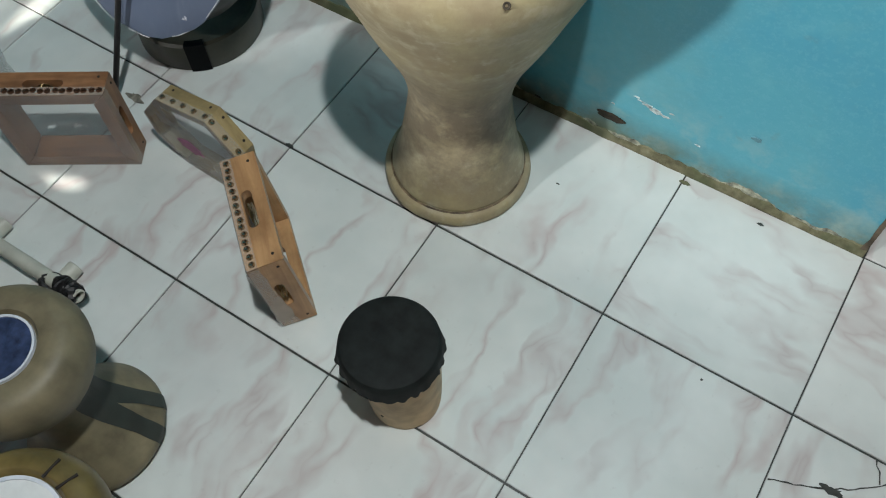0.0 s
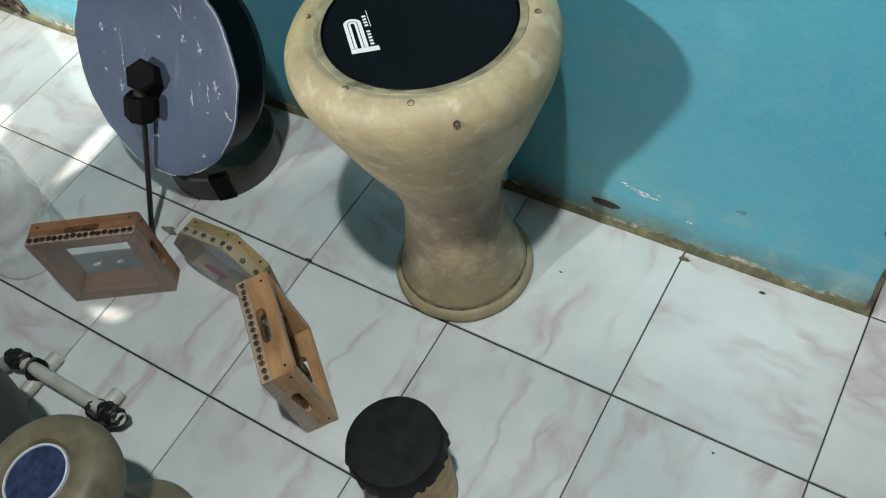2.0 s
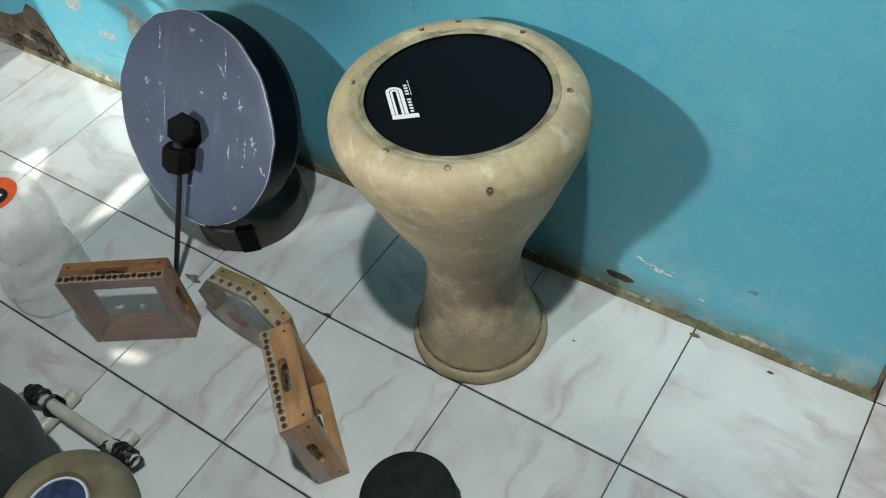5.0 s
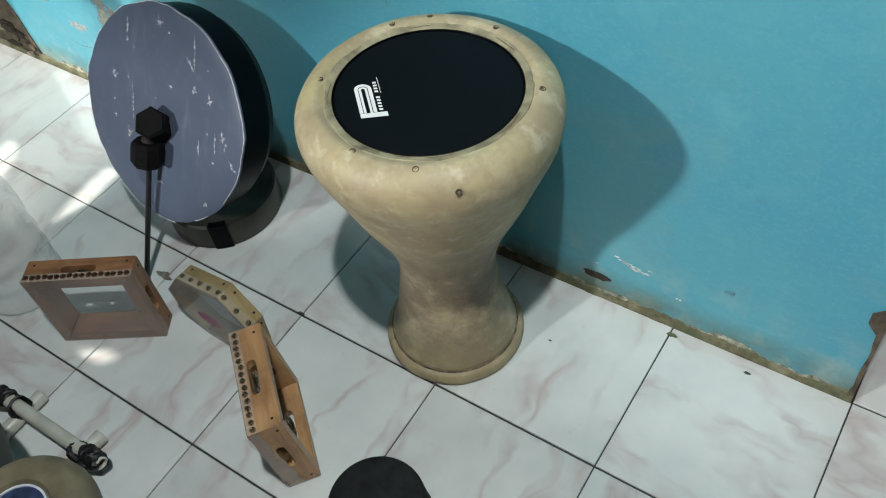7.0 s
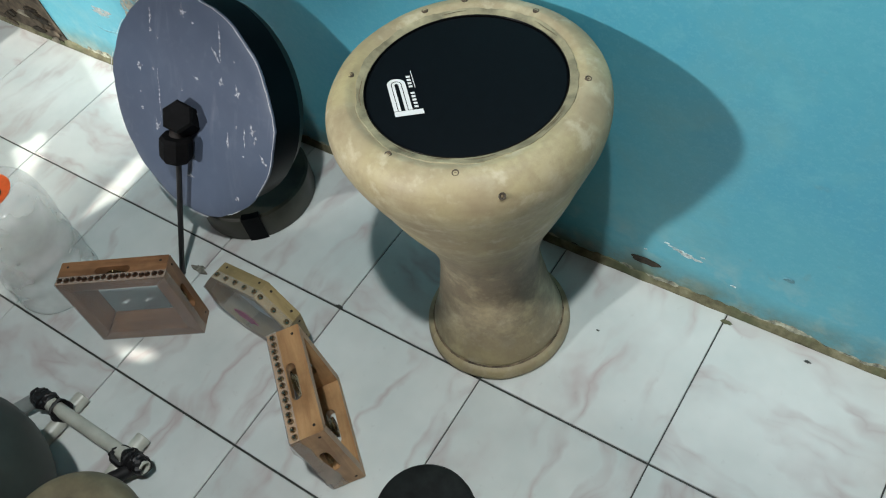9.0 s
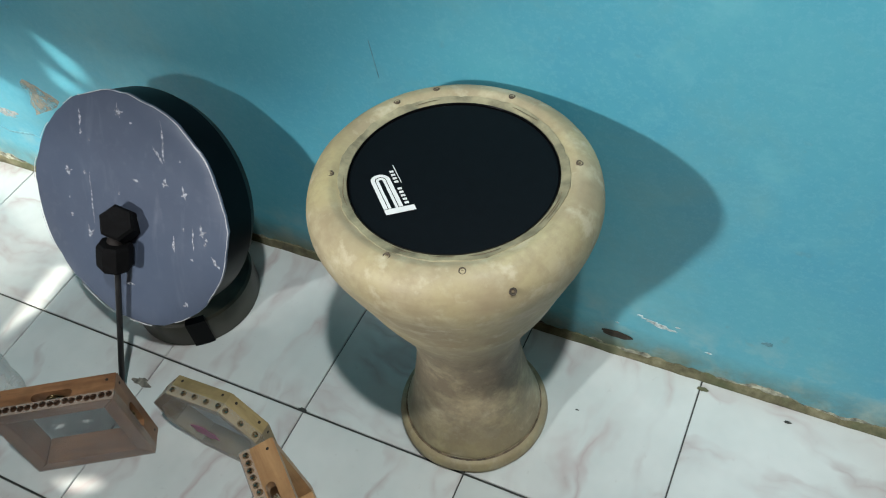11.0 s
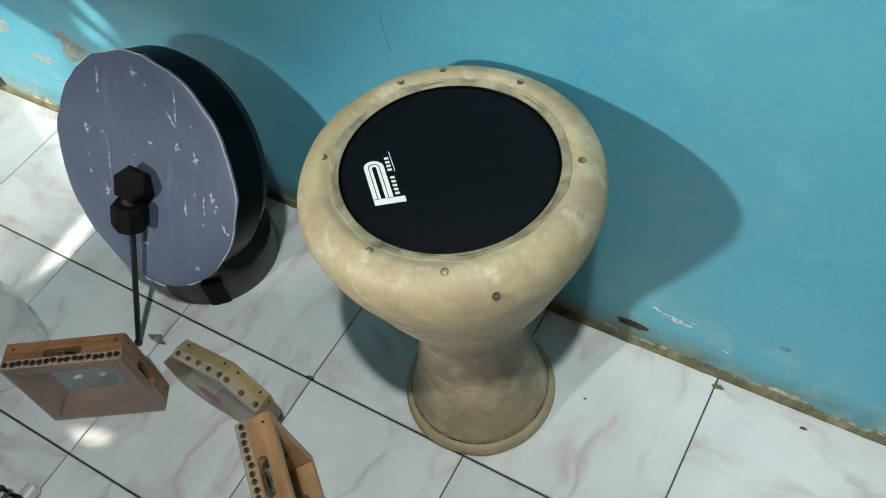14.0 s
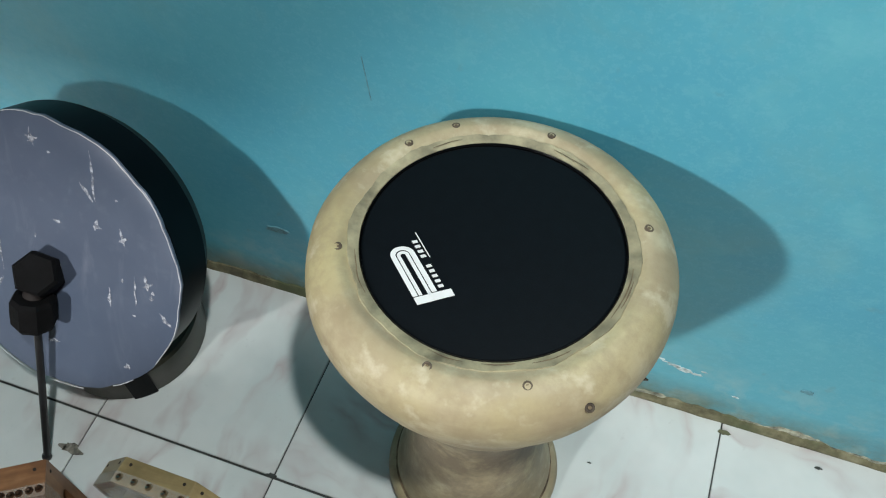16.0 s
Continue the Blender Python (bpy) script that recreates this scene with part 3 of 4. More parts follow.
# added grille: half the sun brightens the floor and the foot of the wall
for k in range(88):
    x, w = -1.62 + 0.0090 * k, 0.0043 * min(1, (88 - k) / 26)
    GAPS += gaps_of(on_floor((x, -0.46), (x, 0.303), (x + w, 0.303), (x + w, -0.46)), 1)
for k in range(52):
    x, w = -1.425 + 0.0090 * k, 0.0088 * min(1, (52 - k) / 20)
    top = 0.310 - 0.30 * max(0.0, x + 1.22)
    GAPS += gaps_of(on_wall((x, 0.0), (x, top), (x + w, top), (x + w, 0.0)), 1)
cuts_z = sorted({0.0, TOP, *(g[2] for g in GAPS), *(g[3] for g in GAPS)})
cells = []
for za, zb in zip(cuts_z, cuts_z[1:]):
    start = None
    row_gaps = [g for g in GAPS if g[2] < (za + zb) / 2 < g[3]]
    row_cuts = sorted({SOUTH, NORTH, *(g[0] for g in row_gaps), *(g[1] for g in row_gaps)})
    for ya, yb in zip(row_cuts, row_cuts[1:]):
        ym = (ya + yb) / 2
        shut = not any(g[0] < ym < g[1] for g in row_gaps)
        if shut and start is None:
            start = ya
        if start is not None and (not shut or yb == NORTH):
            cells.append(box(WEST - 0.001, WEST, start, yb if shut else ya, za, zb))
            start = None
tagged(part("wall_west", merged(*cells), M_DIM), "thin unseen sheet wall pierced to shape the sun", "wall", kind="structure")


def ragged_strip(x0, x1, h, seed, depth, step=0.012, rag=0.5):
    """An uneven band of mortar along the foot of the north wall."""
    rnd = random.Random(seed)
    bm = bmesh.new()
    n = int((x1 - x0) / step)
    prev = None
    for k in range(n + 1):
        x = x0 + (x1 - x0) * k / n
        hh = h * (1 + rag * (noise.noise((x * 9, seed, 0)) + 0.6 * noise.noise((x * 38, seed, 3)))) + rnd.uniform(-0.0015, 0.0015)
        dd = depth * (1 + 0.3 * noise.noise((x * 24, seed, 7)))
        row = [bm.verts.new((x, 0.304, hh)), bm.verts.new((x, 0.304 - dd * 0.35, hh * 0.93)), bm.verts.new((x, 0.304 - dd, hh * 0.25)), bm.verts.new((x, 0.304 - dd, 0))]
        if prev:
            for a in range(3):
                bm.faces.new((prev[a], row[a], row[a + 1], prev[a + 1]))
        prev = row
    return bm


tagged(part("baseboard", ragged_strip(WEST, 0.597, 0.0160, 4.0, 0.0068, 0.006, 0.8), M_GRIME, smooth=True),
       "brown mossy mortar line at the wall's foot", "mortar line", kind="structure")


part("crumbled_edge", ragged_strip(WEST, 0.590, 0.0175, 11.0, 0.0012, 0.005, 1.3), M_CRUMB, wall_north, "pale crumbling filler at the wall's foot", smooth=True)


def wall_patch(name, outline, material, label, thick=0.0025):
    """A flat patch with a shape of its own on the north wall's face: outline in x and z."""
    bm = prism([(x, z) for x, z in outline], 0, thick)
    bmesh.ops.transform(bm, matrix=Matrix.Translation((0, 0.3042, 0)) @ Matrix.Rotation(radians(90), 4, "X"), verts=bm.verts)
    ob = part(name, bm, material, wall_north, label)
    return ob


wall_patch("bare_patch", [(-2.35, 0.0), (-1.41, 0.0), (-1.418, 0.04), (-1.425, 0.08), (-1.430, 0.13), (-1.445, 0.175), (-1.48, 0.185), (-1.52, 0.150), (-1.58, 0.125), (-1.66, 0.115), (-1.75, 0.12), (-1.90, 0.10), (-2.1, 0.13), (-2.35, 0.12)],
           M_PLASTER, "bare brown plaster where paint has fallen off")
rnd = random.Random(15)
for k in range(22):                      # rubble and broken edges in the bare part
    x, z = rnd.uniform(-1.80, -1.44), rnd.uniform(0.008, 0.10)
    wall_patch("rubble", blob_outline(x, z, rnd.uniform(0.010, 0.030), rnd.uniform(0.005, 0.012), 60 + k, 9, 0.4), rnd.choice((M_PLASTERDARK, M_PLASTER, M_SCRAPE)), "", rnd.uniform(0.004, 0.012))
wall_patch("bare_patch", [(-1.064, 0.285), (-1.050, 0.296), (-1.036, 0.292), (-1.020, 0.286), (-1.009, 0.277), (-0.990, 0.270), (-0.975, 0.258), (-0.992, 0.240), (-1.009, 0.229), (-1.040, 0.214),
                          (-1.074, 0.197), (-1.066, 0.214), (-1.072, 0.228), (-1.058, 0.246), (-1.066, 0.266)], M_BARE, "beige patch scraped bare of paint", 0.0004)
wall_patch("bare_patch", [(-1.324, 0.308), (-1.300, 0.316), (-1.277, 0.312), (-1.270, 0.292), (-1.284, 0.274), (-1.300, 0.250), (-1.324, 0.238), (-1.350, 0.230), (-1.372, 0.240), (-1.358, 0.268), (-1.340, 0.290)], M_ROSY, "pale rosy patch of rubbed paint", 0.0004)
wall_patch("bare_patch", [(-1.256, 0.276), (-1.242, 0.282), (-1.229, 0.277), (-1.222, 0.258), (-1.214, 0.244), (-1.236, 0.230), (-1.256, 0.221), (-1.284, 0.229), (-1.272, 0.252)], M_ROSY, "pale rosy patch of rubbed paint", 0.0004)
wall_patch("bare_patch", blob_outline(-1.170, 0.180, 0.030, 0.012, 17, 18, 0.4), M_ROSY, "pale rosy patch of rubbed paint", 0.0004)
wall_patch("crack", [(-1.230, 0.128), (-1.200, 0.120), (-1.170, 0.124), (-1.130, 0.131), (-1.100, 0.124), (-1.130, 0.127), (-1.170, 0.119), (-1.200, 0.116)], M_CHIPBROWN, "lifting paint edge", 0.0012)
wall_patch("bare_patch", blob_outline(-0.407, 0.172, 0.020, 0.0075, 7, 14, 0.4), M_CHIPBROWN, "brown chip in the paint")
wall_patch("bare_patch", blob_outline(0.152, 0.052, 0.027, 0.008, 9, 16, 0.25), M_PLASTERDARK, "dark broken hollow above the floor")
wall_patch("bare_patch", blob_outline(0.377, 0.145, 0.008, 0.004, 13, 12, 0.3), M_CHIPBROWN, "brown stain")
wall_patch("crack", [(-0.2262, 0.565), (-0.2254, 0.565), (-0.2228, 0.535), (-0.2202, 0.500), (-0.2208, 0.499), (-0.2240, 0.535)], M_CHIPBROWN, "hair crack in the paint", 0.001)
for k, (x, z, rx, rz) in enumerate(((0.206, 0.1135, 0.008, 0.0034), (0.221, 0.1095, 0.011, 0.0046), (0.237, 0.1065, 0.008, 0.0030), (0.186, 0.122, 0.005, 0.0016), (0.194, 0.117, 0.006, 0.0012), (0.150, 0.085, 0.003, 0.0016), (0.246, 0.118, 0.003, 0.0014), (0.300, 0.075, 0.004, 0.0020))):
    wall_patch("chip_mark", blob_outline(x, z, rx, rz, 40 + k, 14, 0.55), M_CHIP, "pale chipped mark in the paint", 0.0010)
# the broken edge at the wall's free end
rnd = random.Random(3)
edge = [(0.5965, 0.0)]
edge += [(0.5965, 2.0)]
zz = 2.0
while zz > 0.03:
    edge.append((0.590 - 0.005 * noise.noise((zz * 20, 1, 1)) - (0.018 if 0.19 < zz < 0.225 else 0), zz))
    zz -= 0.02
edge.append((0.584, 0.0))
wall_patch("broken_edge", edge, M_PLASTER, "chipped bare plaster along the wall's end", 0.004)

# ---- floor tiles ----
def tile_mesh(w, d):
    bm = box(-w / 2, w / 2, -d / 2, d / 2, -0.009, 0.0)
    top = [e for e in bm.edges if all(v.co.z > -0.001 for v in e.verts)]
    bmesh.ops.bevel(bm, geom=top, offset=0.0010, segments=1, affect="EDGES")
    me = bpy.data.meshes.new("tile")
    bm.to_mesh(me)
    bm.free()
    me.materials.append(M_TILE)
    return me


TILE, TILE_ASKEW = tile_mesh(T - 0.0023, T - 0.0038), tile_mesh(T - 0.0023, T - 0.0038)
SKEW = -0.016                            # the joints of the near rows run a little askew
for v in TILE_ASKEW.vertices:
    v.co.x += SKEW * v.co.y
for i in range(-8, 7):
    for j in range(-8, 6):
        x, y = (i + 0.5) * T, (j + 0.5) * T
        if j >= 1 and x < 0.6:
            continue
        if x - T / 2 < WEST - 0.01 or x + T / 2 > EAST + 0.01:
            continue
        ob = new("tile", TILE if j >= 0 else TILE_ASKEW)
        x += SKEW * y if j < 0 else 0
        ob.parent = floor
        rr = random.Random(i * 31 + j)
        ob.matrix_basis = pose(x, y, rr.uniform(-0.0004, 0.0004), 0, 0, rr.choice((0, 0, 180)))

# cracks and chips of the floor
def crack(points, w, seed):
    rnd = random.Random(seed)
    bm = bmesh.new()
    prev = None
    for k in range(len(points) - 1):
        a, b = Vector(points[k]), Vector(points[k + 1])
        n = max(2, int((b - a).length / 0.008))
        for q in range(n + (k == len(points) - 2)):
            p = a.lerp(b, q / n)
            side = Vector((-(b - a).y, (b - a).x)).normalized()
            p = p + side * rnd.uniform(-0.0012, 0.0012)
            ww = w * rnd.uniform(0.5, 1.2)
            row = [bm.verts.new((*(p + side * ww), 0.0008)), bm.verts.new((*(p - side * ww), 0.0008))]
            if prev:
                bm.faces.new((prev[0], row[0], row[1], prev[1]))
            prev = row
    return bm


part("crack", crack([(0.604, -0.105), (0.654, -0.087), (0.700, -0.062), (0.742, -0.029), (0.80, 0.0)], 0.0013, 1), M_GROUT, floor, "thin dark crack across a tile")
part("crack", crack([(0.719, -0.003), (0.728, -0.016), (0.734, -0.033)], 0.0012, 2), M_GROUT, floor, "thin dark crack across a tile")
part("chip", prism(blob_outline(0.684, -0.075, 0.016, 0.006, 4), 0.0002, 0.0011), M_GROUT, floor, "broken-out chip in a tile")
part("chip", prism(blob_outline(-0.606, -0.060, 0.017, 0.0075, 6, 20, 0.5), 0.0002, 0.0012), M_MORTAR, floor, "broken tile corner filled with mortar")
part("chip", prism(blob_outline(-0.302, 0.002, 0.010, 0.003, 8), 0.0002, 0.0011), M_GROUT, floor, "chipped joint")
part("chip", prism(blob_outline(0.305, 0.283, 0.010, 0.004, 9), 0.0002, 0.0011), M_GRIME, floor, "chipped tile edge")
part("speck", prism(blob_outline(0.128, 0.172, 0.0028, 0.0012, 10), 0.0002, 0.0015), M_GROUT, floor, "dark crumb on the floor")
part("speck", prism(blob_outline(0.44, 0.272, 0.006, 0.002, 12), 0.0002, 0.0015), M_GROUT, floor, "dark crumb on the floor")
part("speck", prism(blob_outline(0.47, -0.02, 0.0022, 0.0016, 13), 0.0002, 0.0012), M_GROUT, floor, "dark crumb on the floor")

# ceiling lamp
lamp = thing("ceiling_lamp", pose(BULB.x, BULB.y, TOP), "plain white ceiling lamp holder", "lamp")
part("rose", lathe([(0, 0), (0.05, 0), (0.05, -0.02), (0.03, -0.05), (0.022, -0.08), (0.022, -0.105), (0, -0.105)], 32), M_FRAME, lamp, smooth=True)

# ---- the tall goblet drum ----
GOBLET = smooth_profile([(0.110, 0.0), (0.1190, 0.004), (0.1215, 0.013), (0.118, 0.023), (0.111, 0.0275)], 3) + \
    smooth_profile([(0.1075, 0.0285), (0.1085, 0.034), (0.104, 0.050), (0.0975, 0.07), (0.092, 0.095), (0.086, 0.13), (0.080, 0.17), (0.0775, 0.21), (0.084, 0.25), (0.097, 0.29),
                    (0.115, 0.33), (0.133, 0.37), (0.1480, 0.41), (0.1635, 0.45), (0.1755, 0.482), (0.1806, 0.510), (0.1762, 0.533), (0.163, 0.5480), (0.1505, 0.5530), (0.1440, 0.5528),
                    (0.1370, 0.5502), (0.1275, 0.5475)], 4) + [(0.1262, 0.540), (0.0, 0.536)]
drum = thing("goblet_drum", pose(-0.032, 0.115, 0.0, -0.8, 1.66, 0), "tall pale turned wooden goblet drum with black skin, on the floor", "drum")
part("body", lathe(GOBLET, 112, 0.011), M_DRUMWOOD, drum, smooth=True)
lip = bmesh.new()                        # the trimmed flat round the skin, chipped along its outer edge
prev = None
for k in range(145):
    a = 2 * math.pi * k / 144
    c_, s_ = math.cos(a), math.sin(a)
    edge_r = 0.1375 + 0.0036 * noise.noise((c_ * 3, s_ * 3, 4)) + 0.0016 * noise.noise((c_ * 13, s_ * 13, 2))
    row = [lip.verts.new((r * c_, r * s_, z)) for r, z in ((0.1266, 0.5486), (0.1300, 0.5496), (edge_r - 0.0035, 0.5507 + (edge_r - 0.1375) * 0.2), (edge_r - 0.001, 0.5512 + (edge_r - 0.1375) * 0.24), (edge_r, 0.5496 + (edge_r - 0.1375) * 0.2))]
    if prev:
        for q in range(4):
            lip.faces.new((prev[q], prev[q + 1], row[q + 1], row[q]))
    prev = row
part("lip", lip, M_LIP, drum, "greyer trimmed flat round the skin", smooth=True)
part("seam", lathe([(0.1112, 0.0274), (0.1102, 0.0284), (0.1086, 0.0291)], 112, 0.006), M_SEAM, drum, "dark seam above the foot ring", smooth=True)
part("drumhead", lathe([(0, 0.5475), (0.118, 0.5475), (0.1230, 0.5470), (0.1245, 0.5455), (0.1248, 0.538)], 96), M_BLACKHEAD, drum, "matt black synthetic skin", smooth=True)
part("rim_ring", lathe([(0.1246, 0.537), (0.1247, 0.5475), (0.1255, 0.5494), (0.1264, 0.5478), (0.1265, 0.537)], 96), M_RIM, drum, "thin glossy black rim", smooth=True)
for (sx, sy, sz) in ((-0.151, 0.066, .54), (-0.135, 0.210, .54), (-0.098, 0.250, .54), (-0.001, 0.270, .54), (0.118, 0.186, .54), (-0.029, -0.023, .54), (0.056, -0.011, .54), (0.110, -0.003, .525)):
    lx, ly = sx + 0.032 - 0.029 * sz, sy - 0.115 - 0.014 * sz
    rad = math.hypot(lx, ly)
    # height of the shoulder at that radius
    up = [(r, z) for r, z in GOBLET if z > 0.505 and r > 0.12]
    r0, z0 = min(up, key=lambda q: abs(q[0] - min(rad, 0.176)))
    slope = math.atan2(rad - 0.125, 0.05)
    m = Matrix.Translation((lx, ly, z0)) @ Matrix.Rotation(math.atan2(ly, lx), 4, "Z") @ Matrix.Rotation(slope * 0.75, 4, "Y")
    bm = lathe([(0.0044, -0.002), (0.0044, 0.0004), (0.0037, 0.0009), (0.0029, 0.0005), (0.0025, -0.0006), (0, -0.0006)], 16)
    bmesh.ops.transform(bm, matrix=m, verts=bm.verts)
    screw = part("screw", bm, M_PLASTER, drum, "countersunk screw in a brown hole", smooth=True)
    bm = lathe([(0.0, 0.0003), (0.0014, 0.0003), (0.0018, -0.0004)], 10)
    bmesh.ops.transform(bm, matrix=m, verts=bm.verts)
    part("screw_tip", bm, M_GROOVE, screw, smooth=True)

for a0, a1, r in ((204, 226, 0.1305), (262, 276, 0.1310), (283, 296, 0.1300), (302, 318, 0.1320), (340, 366, 0.1310), (346, 360, 0.1335), (62, 80, 0.1315), (122, 136, 0.1310)):
    bm = bmesh.new()
    prev = None
    z = 0.5490 + (r - 0.1275) * 0.24
    for k in range(13):
        a = radians(a0 + (a1 - a0) * k / 12)
        w = 0.0004 * math.sin(math.pi * (k + 0.4) / 12.8) + 0.0001 + 0.0004 * abs(noise.noise((a * 20, r * 90, 3)))
        wob = 0.0016 * noise.noise((a * 6, r * 50, 0))
        row = [bm.verts.new(((r + wob + d) * math.cos(a), (r + wob + d) * math.sin(a), z + 0.0016)) for d in (-w, w)]
        if prev:
            bm.faces.new((prev[0], prev[1], row[1], row[0]))
        prev = row
    part("groove", bm, M_GROOVE, drum, "dark scratched groove round the skin")

# printed mark on the skin: an arch with inner bars over a foot, and lines of unread print beside it
mark_m = Matrix.Translation((-0.101 + 0.032 - 0.0158, 0.090 - 0.115 - 0.0076, 0.5481)) @ Matrix.Rotation(radians(-44), 4, "Z") @ Matrix(((1.13, 0.16, 0, 0.003), (0, 1.0, 0, 0), (0, 0, 1, 0), (0, 0, 0, 1)))


def mark(outline):
    bm = prism(outline, 0, 0.0006)
    bmesh.ops.transform(bm, matrix=mark_m, verts=bm.verts)
    return bm


def arch(r0, r1, x_end, w=0.0):
    out = [(x_end, -r1)]
    out += [(-r1 * math.sin(a) * 0.8, -r1 * math.cos(a)) for a in (math.pi * k / 12 for k in range(13))]
    out += [(x_end, r1), (x_end, r0)]
    out += [(-r0 * math.sin(a) * 0.8, r0 * math.cos(a)) for a in (math.pi * k / 12 for k in range(13))]
    out += [(x_end, -r0)]
    return out


def legs(r0, r1, x_top, x_end):
    """An arch of two legs with its crown at x_top."""
    return [(x + x_top + r1 * 0.8, y) for x, y in arch(r0, r1, x_end - x_top - r1 * 0.8)]


part("printed_mark", merged(mark(legs(0.0066, 0.0112, 0.0005, 0.0518)), mark(legs(0.0024, 0.0056, 0.0056, 0.0518)),
                            mark([(0.0528, -0.0112), (0.0600, -0.0112), (0.0600, 0.0235), (0.0528, 0.0235)]),
                            mark([(0.0510, 0.0024), (0.0535, 0.0024), (0.0535, 0.0056), (0.0510, 0.0056)])), M_LOGO, drum, "white printed mark of bars")
for k in range(10):
    if k == 5:
        continue
    x0 = 0.0465 - k * 0.0054
    part("print_bar", mark([(x0, 0.0142), (x0 + 0.0027, 0.0142), (x0 + 0.0027, 0.0190), (x0, 0.0190)]), M_LOGO, drum)
part("print_bar", mark([(-0.010, 0.0212), (0.018, 0.0212), (0.018, 0.0220), (-0.010, 0.0220)]), M_LOGO, drum)

# ---- the large shallow drum that leans on the wall, on a low round stand ----
BASS_C = Vector((-0.607, 0.091, 0.300))
BASS_N = Vector((0.02, -0.883, 0.47)).normalized()
bass_m = Matrix.Translation(BASS_C) @ BASS_N.to_track_quat("Z", "Y").to_matrix().to_4x4()
BD = 0.096
bass = thing("bass_drum", bass_m, "large shallow black drum with scuffed violet-grey head, leaning on the wall", "drum")
part("shell", lathe([(0.150, 0.0), (0.1900, -0.001), (0.1925, -0.004), (0.1890, -BD * 0.70), (0.186, -BD * 0.705)], 96), M_BLACKSHELL, bass, "glossy black shell", smooth=True)
part("rear_shell", lathe([(0.186, -BD * 0.70), (0.1845, -BD * 0.71), (0.176, -BD + 0.004), (0.172, -BD), (0.0, -BD)], 96), M_REARSHELL, bass, "smoky grey rear of the shell", smooth=True)
rndb = random.Random(8)
ragged = [0.1952 + 0.0014 * math.sin(13 * a + 2 * noise.noise((math.cos(a) * 2, math.sin(a) * 2, 6))) * (0.4 + abs(noise.noise((math.cos(a) * 3, math.sin(a) * 3, 9)))) + 0.0075 * math.exp(-((a - 4.85) / 0.65) ** 2) + 0.0024 * noise.noise((math.cos(a) * 4, math.sin(a) * 4, 2)) + rndb.uniform(-0.0007, 0.0007) for a in (2 * math.pi * k / 96 for k in range(96))]
bm = bmesh.new()
rows = []
for f, z in ((0.0, 0.003), (0.3, 0.0032), (0.6, 0.0034), (0.85, 0.0036), (0.97, 0.0036), (1.0, 0.0022), (1.0, -0.001)):
    if f == 0:
        rows.append([bm.verts.new((0, 0, z))])
    else:
        rows.append([bm.verts.new((ragged[k] * f * math.cos(2 * math.pi * k / 96), ragged[k] * f * math.sin(2 * math.pi * k / 96), z + 0.0010 * noise.noise((k * 0.5, f * 5, 1)) * (f > 0.8))) for k in range(96)])
for a, b in zip(rows, rows[1:]):
    for k in range(96):
        k2 = (k + 1) % 96
        bm.faces.new((a[0], b[k], b[k2]) if len(a) == 1 else (a[k], a[k2], b[k2], b[k]))
head = part("drumhead", bm, M_BASSHEAD, bass, "violet-grey plastic head, ragged at its edge", smooth=True)
bm = bmesh.new()
for k in range(96):                     # pale strips along the film's edge, painted in as glints
    if noise.noise((k * 0.16, 4, 4)) < (0.02 if k > 30 and k < 84 else -0.25):
        continue
    a0, a1 = 2 * math.pi * k / 96, 2 * math.pi * (k + 1) / 96
    t0, t1 = (0.0045 + 0.007 * abs(noise.noise((q * 0.3, 1, 8))) for q in (k, k + 1))
    q = [(ragged[k] * (1.002 - t0), a0), (ragged[k] * 1.003, a0), (ragged[(k + 1) % 96] * 1.003, a1), (ragged[(k + 1) % 96] * (1.002 - t1), a1)]
    bm.faces.new([bm.verts.new((r * math.cos(a), r * math.sin(a), 0.0050)) for r, a in q])
tagged(part("film_edge", bm, M_EDGE_GLINT, head, "pale painted glints along the film's edge"), kind="stuff")


